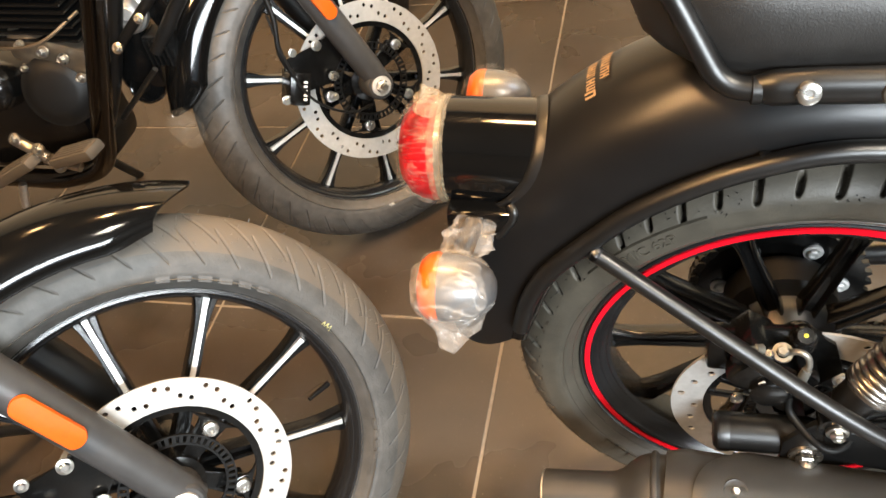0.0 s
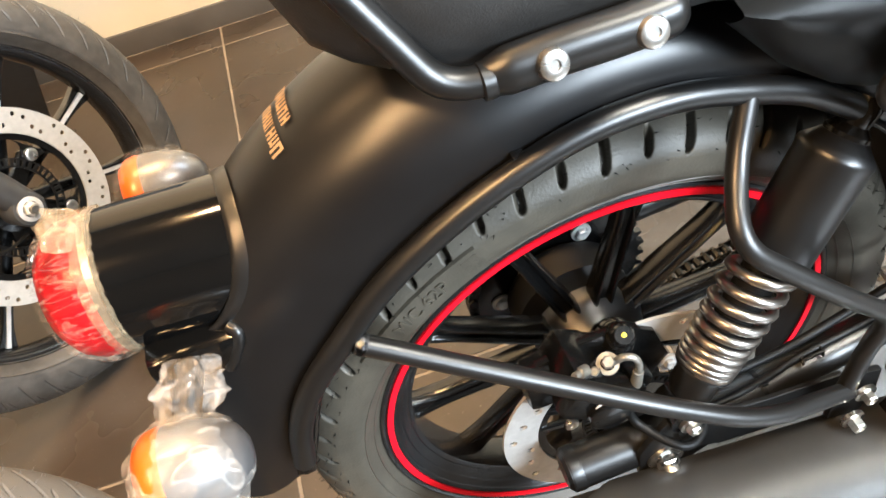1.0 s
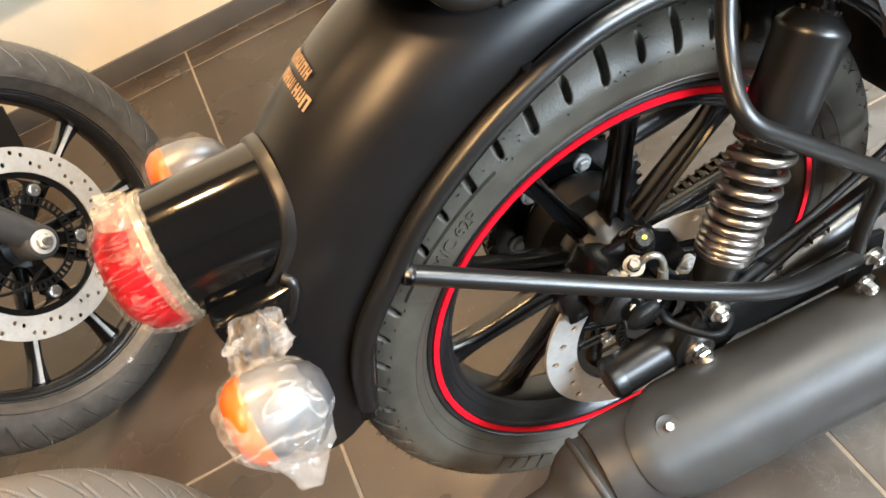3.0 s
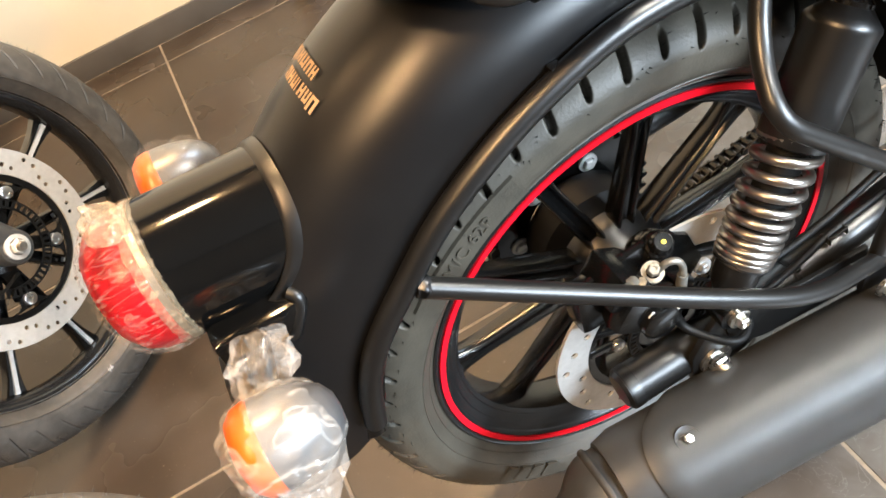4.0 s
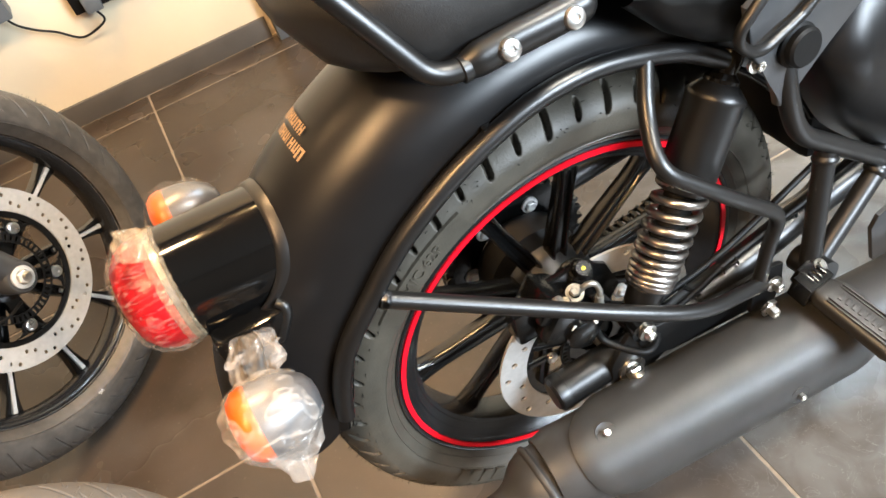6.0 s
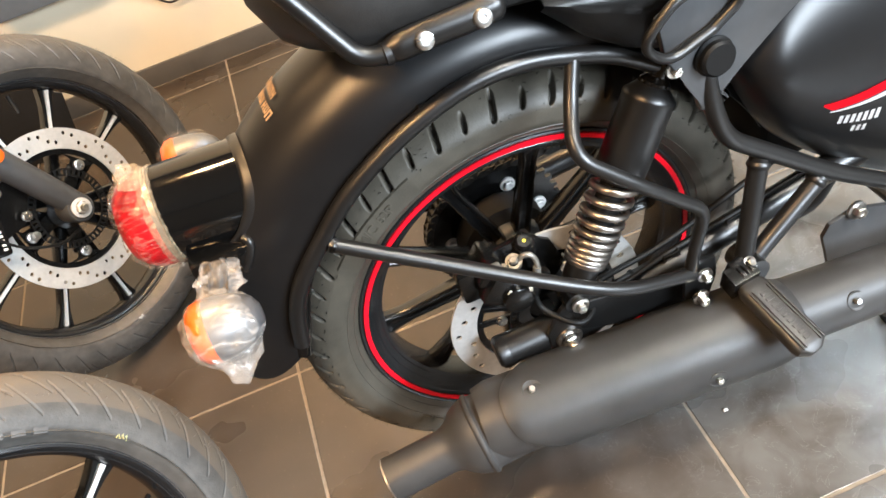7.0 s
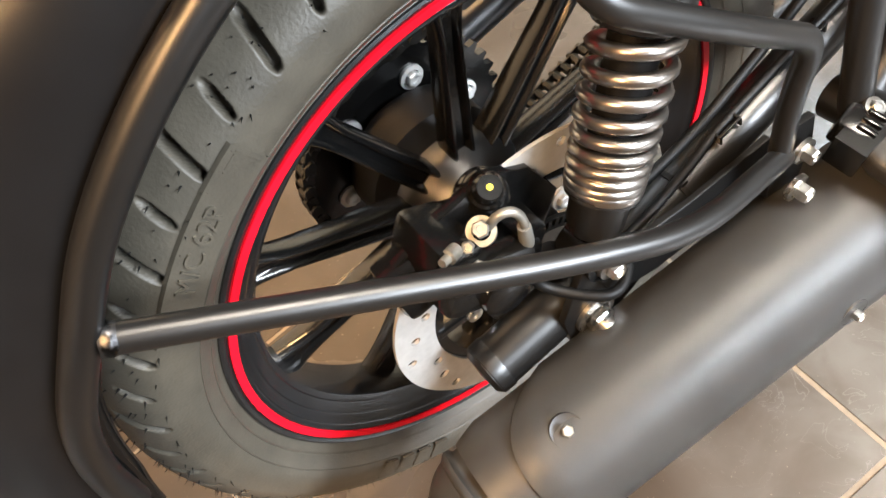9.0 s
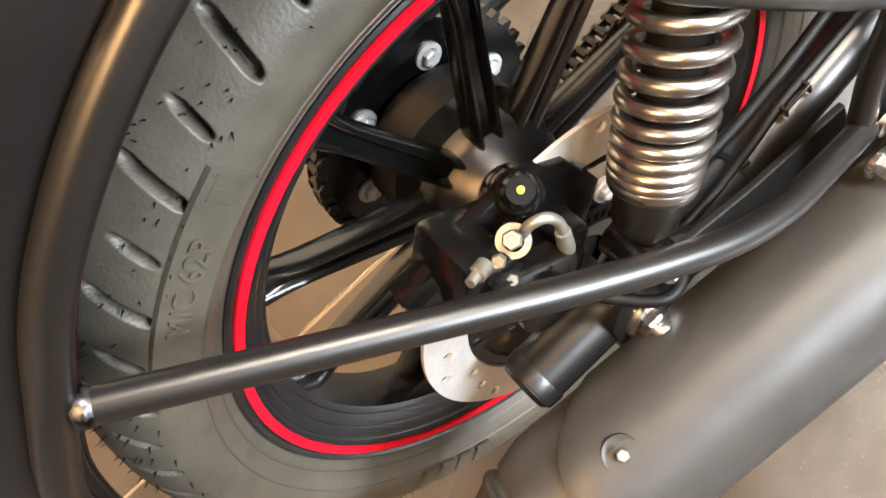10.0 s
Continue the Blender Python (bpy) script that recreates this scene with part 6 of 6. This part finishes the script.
for a, b, r, mt in (((-1.232, 0.28, 0.384), (-1.248, 0.27, 0.338), 0.007, STEEL), ((-1.10, 0.44, 0.405), (-0.985, 0.44, 0.505), 0.005, SATIN), ((-1.06, 0.45, 0.53), (-0.93, 0.47, 0.64), 0.009, SATIN), ((-0.99, 0.47, 0.52), (-0.905, 0.50, 0.62), 0.012, SATIN), ((-1.22, 0.31, 0.46), (-1.15, 0.29, 0.432), 0.010, ZINC), ((-1.17, 0.30, 0.425), (-1.11, 0.30, 0.405), 0.009, ZINC)):
    part("linkage_rod", sweep([a, b], r, 12), mt, engine)
for p, s in (((-1.20, 0.295, 0.472), 0.011), ((-1.162, 0.29, 0.452), 0.012), ((-1.135, 0.285, 0.42), 0.012), ((-1.02, 0.42, 0.56), 0.010), ((-0.97, 0.44, 0.60), 0.009)):
    hex_bolt(p, (0.1, -0.9, 0.6), s, engine, "linkage_bolt", 0.010)
rad = bmesh.new()
box(rad, (-1.0, 0.62, 0.62), (0.05, 0.22, 0.20), Matrix.Translation((-1.0, 0.62, 0.62)) @ Matrix.Rotation(radians(-20), 4, "Y") @ Matrix.Translation((1.0, -0.62, -0.62)), 0.01)
part("horn_bracket", rad, CAST, far_bike)
tray = bmesh.new()
box(tray, (-1.065, 0.515, 0.505), (0.085, 0.05, 0.15), None, 0.012)
part("engine_mount", tray, CAST, far_bike, "black cast engine mount")
tray = bmesh.new()
box(tray, (-0.988, 0.50, 0.517), (0.052, 0.05, 0.056), None, 0.005)
for k in range(5):
    box(tray, (-1.006 + 0.009 * k, 0.472, 0.517), (0.003, 0.010, 0.050), None, 0.0008)
part("rectifier", tray, DARK, far_bike, "small black finned rectifier")
for (x, z), mt, lb in (((-1.062, 0.436), GLOSS, "round black horn"), ((-1.030, 0.580), STEEL, "round plated horn")):
    part("horn", lathe([(0.0, 0.012), (0.010, 0.012), (0.012, 0.007), (0.026, 0.004), (0.030, 0.006), (0.034, 0.002), (0.034, -0.012), (0.020, -0.022), (0.0, -0.024)], axis_matrix((x, 0.495, z), (0.25, -1, 0.45)), 36), mt, far_bike, lb)
part("frame_spine", sweep([(-0.88, 0.62, 0.75), (-0.98, 0.60, 0.86), (-1.3, 0.56, 0.88)], 0.022, 14), SATIN, far_bike)
part("rear_strut", sweep([(-1.3, 0.48, 0.33), (-1.62, 0.5, 0.32), (-1.78, 0.5, 0.0)], 0.02, 12), SATIN, far_bike)
part("side_stand", sweep([(-1.45, 0.6, 0.26), (-1.42, 0.74, 0.0)], 0.011, 12), SATIN, far_bike)
part("frame_spine", sweep([(-0.90, -0.10, 0.70), (-1.05, -0.12, 0.86), (-1.4, -0.16, 0.86)], 0.022, 14), SATIN, low_bike)
part("down_tube", sweep([(-1.0, -0.12, 0.80), (-1.2, -0.16, 0.26), (-1.5, -0.2, 0.22)], 0.018, 14), SATIN, low_bike)
part("side_stand", sweep([(-1.3, -0.16, 0.24), (-1.25, 0.02, 0.0)], 0.011, 12), SATIN, low_bike)

# ---- things at the wall ----
sock = bmesh.new()
box(sock, (-0.335, 1.612, 0.335), (0.20, 0.020, 0.085), None, 0.004)
socket_ob = thing("power_strip", (-0.335, 1.62, 0.335), "black power strip fixed low on the cream wall, one plug in", "power strip")
part("strip_body", sock, DARK, socket_ob)
plug = bmesh.new()
box(plug, (-0.385, 1.590, 0.315), (0.045, 0.032, 0.045), None, 0.006)
part("plug", plug, GREY, socket_ob)
hole = bmesh.new()
box(hole, (-0.325, 1.600, 0.325), (0.03, 0.006, 0.03), None, 0.002)
part("outlet", hole, GREY, socket_ob)
cab = sweep(spline([(-0.385, 1.588, 0.293), (-0.378, 1.590, 0.262), (-0.41, 1.606, 0.240), (-0.455, 1.610, 0.236), (-0.50, 1.610, 0.275), (-0.545, 1.610, 0.305), (-0.58, 1.608, 0.345), (-0.60, 1.606, 0.42)], 7), 0.0032, 10)
part("cord", cab, DARK, socket_ob, "thin dark cord hanging in a loop")
cabx = thing("cabinet", (-0.72, 1.60, 0.38), "grey wall box above the skirting", "cabinet")
cbm = bmesh.new()
box(cbm, (-0.73, 1.585, 0.55), (0.34, 0.07, 0.36), None, 0.006)
part("cabinet_body", cbm, GREY, cabx)
stand_t = thing("display_stand", (0.32, 1.52, 0), "dark grey metal display stand against the wall", "display stand")
st = bmesh.new()
box(st, (0.045, 1.585, 0.55), (0.045, 0.035, 1.10), None, 0.004)
part("upright", st, GREY, stand_t)
st = bmesh.new()
box(st, (0.42, 1.56, 0.50), (0.62, 0.05, 0.94), None, 0.004)
part("back_panel", st, DARK, stand_t)
plate_t = thing("floor_stand", (-1.0, 1.44, 0), "dark grey angled floor stand plate with a bright edge", "stand")
pl = bmesh.new()
prism(pl, [(-0.16, 0), (0.12, 0), (0.15, 0.16), (0.02, 0.24), (-0.16, 0.22)], Matrix.Translation((-0.98, 1.46, 0.0)) @ Matrix.Rotation(radians(75), 4, "X"), 0.01, 0.002)
part("stand_plate", pl, RIMC, plate_t)
part("stand_rod", sweep([(-1.06, 1.43, 0.005), (-1.10, 1.44, 0.24)], 0.008, 12), STEEL, plate_t)

# ---- lamps in the ceiling ----
for lx, ly, lp, tone in PANELS:
    lt = thing("ceiling_panel", (lx, ly, 2.97), "unseen white ceiling light panel in a thin frame, added for fill", "ceiling light", group="ceiling panels")
    b1 = bmesh.new()
    # the long cool panel is out of view, added to lift the right side
    long = 0.6 if tone is COOL_WHITE else 0.0
    box(b1, (lx, ly, 2.985), (0.62 + long, 0.62, 0.03), None, 0.004)
    part("panel_frame", b1, PLASTER, lt)
    b2 = bmesh.new()
    box(b2, (lx, ly, 2.966), (0.56 + long, 0.56, 0.008), None, 0.002)
    part("diffuser", b2, LAMPGLOW if tone is WARM_WHITE else COOLGLOW, lt)
for lx, ly, _ in SPOTS:
    lt = thing("spot_lamp", (lx, ly, 2.97), "small round warm downlight in a dark ring", "ceiling light", group="downlights")
    part("lamp_ring", lathe([(0.088, 0.0), (0.11, 0.0), (0.11, 0.03), (0.088, 0.03)], Matrix.Translation((lx, ly, 2.965)), 32, close=True), PLASTER, lt)
    part("diffuser", lathe([(0.0, 0.004), (0.088, 0.004), (0.088, 0.012), (0, 0.012)], Matrix.Translation((lx, ly, 2.966)), 32), LAMPGLOW, lt)
win = thing("window_1", (1.7, -3.6, 1.25), "high shop front window in slim dark bars", "window", kind="structure")
for x in (0.73, 1.55, 2.4, 3.22):
    b3 = bmesh.new()
    box(b3, (x, SOUTH - 0.1, 2.02), (0.05, 0.06, 1.52), None, 0.004)
    part("window_bar", b3, GREY, win, "", TILT_ROOM)

# ---- small things on the floor ----
speck = thing("paper_scrap", (0.232, -0.116, 0.0), "tiny white scrap of paper on the dark tile", "scrap")
sb = bmesh.new()
bmesh.ops.create_icosphere(sb, subdivisions=2, radius=1)
for v in sb.verts:
    v.co = Vector((0.232 + v.co.x * 0.0042, -0.116 + v.co.y * 0.003, 0.0016 + v.co.z * 0.0016))
part("scrap", crumple(sb, 0.001, 400, 1), WHITE, speck)

# ---- floor tiles, each its own piece ----
tile_bm = bmesh.new()
box(tile_bm, (0, 0, -0.006), (TILE_S - 0.0055, TILE_S - 0.0055, 0.012), None, 0.0012)
tile_me = bpy.data.meshes.new("tile")
tile_bm.to_mesh(tile_me)
tile_bm.free()
PLACE[floor_ob] = TILT_ROOM
for i in range(-5, 7):
    for j in range(-7, 3):
        x0, y0, y1 = i * TILE_S, j * TILE_S, (j + 1) * TILE_S
        if x0 < -3.2 or x0 + TILE_S > EAST + 0.15:
            continue
        if y1 <= WALL_Y:
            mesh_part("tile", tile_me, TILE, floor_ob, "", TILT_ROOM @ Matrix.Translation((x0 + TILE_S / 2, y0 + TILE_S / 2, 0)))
        elif y0 < WALL_Y - 0.02:
            cut = WALL_Y - 0.012 - y0
            cb = bmesh.new()
            box(cb, (0, 0, -0.006), (TILE_S - 0.0055, cut - 0.005, 0.012), None, 0.0012)
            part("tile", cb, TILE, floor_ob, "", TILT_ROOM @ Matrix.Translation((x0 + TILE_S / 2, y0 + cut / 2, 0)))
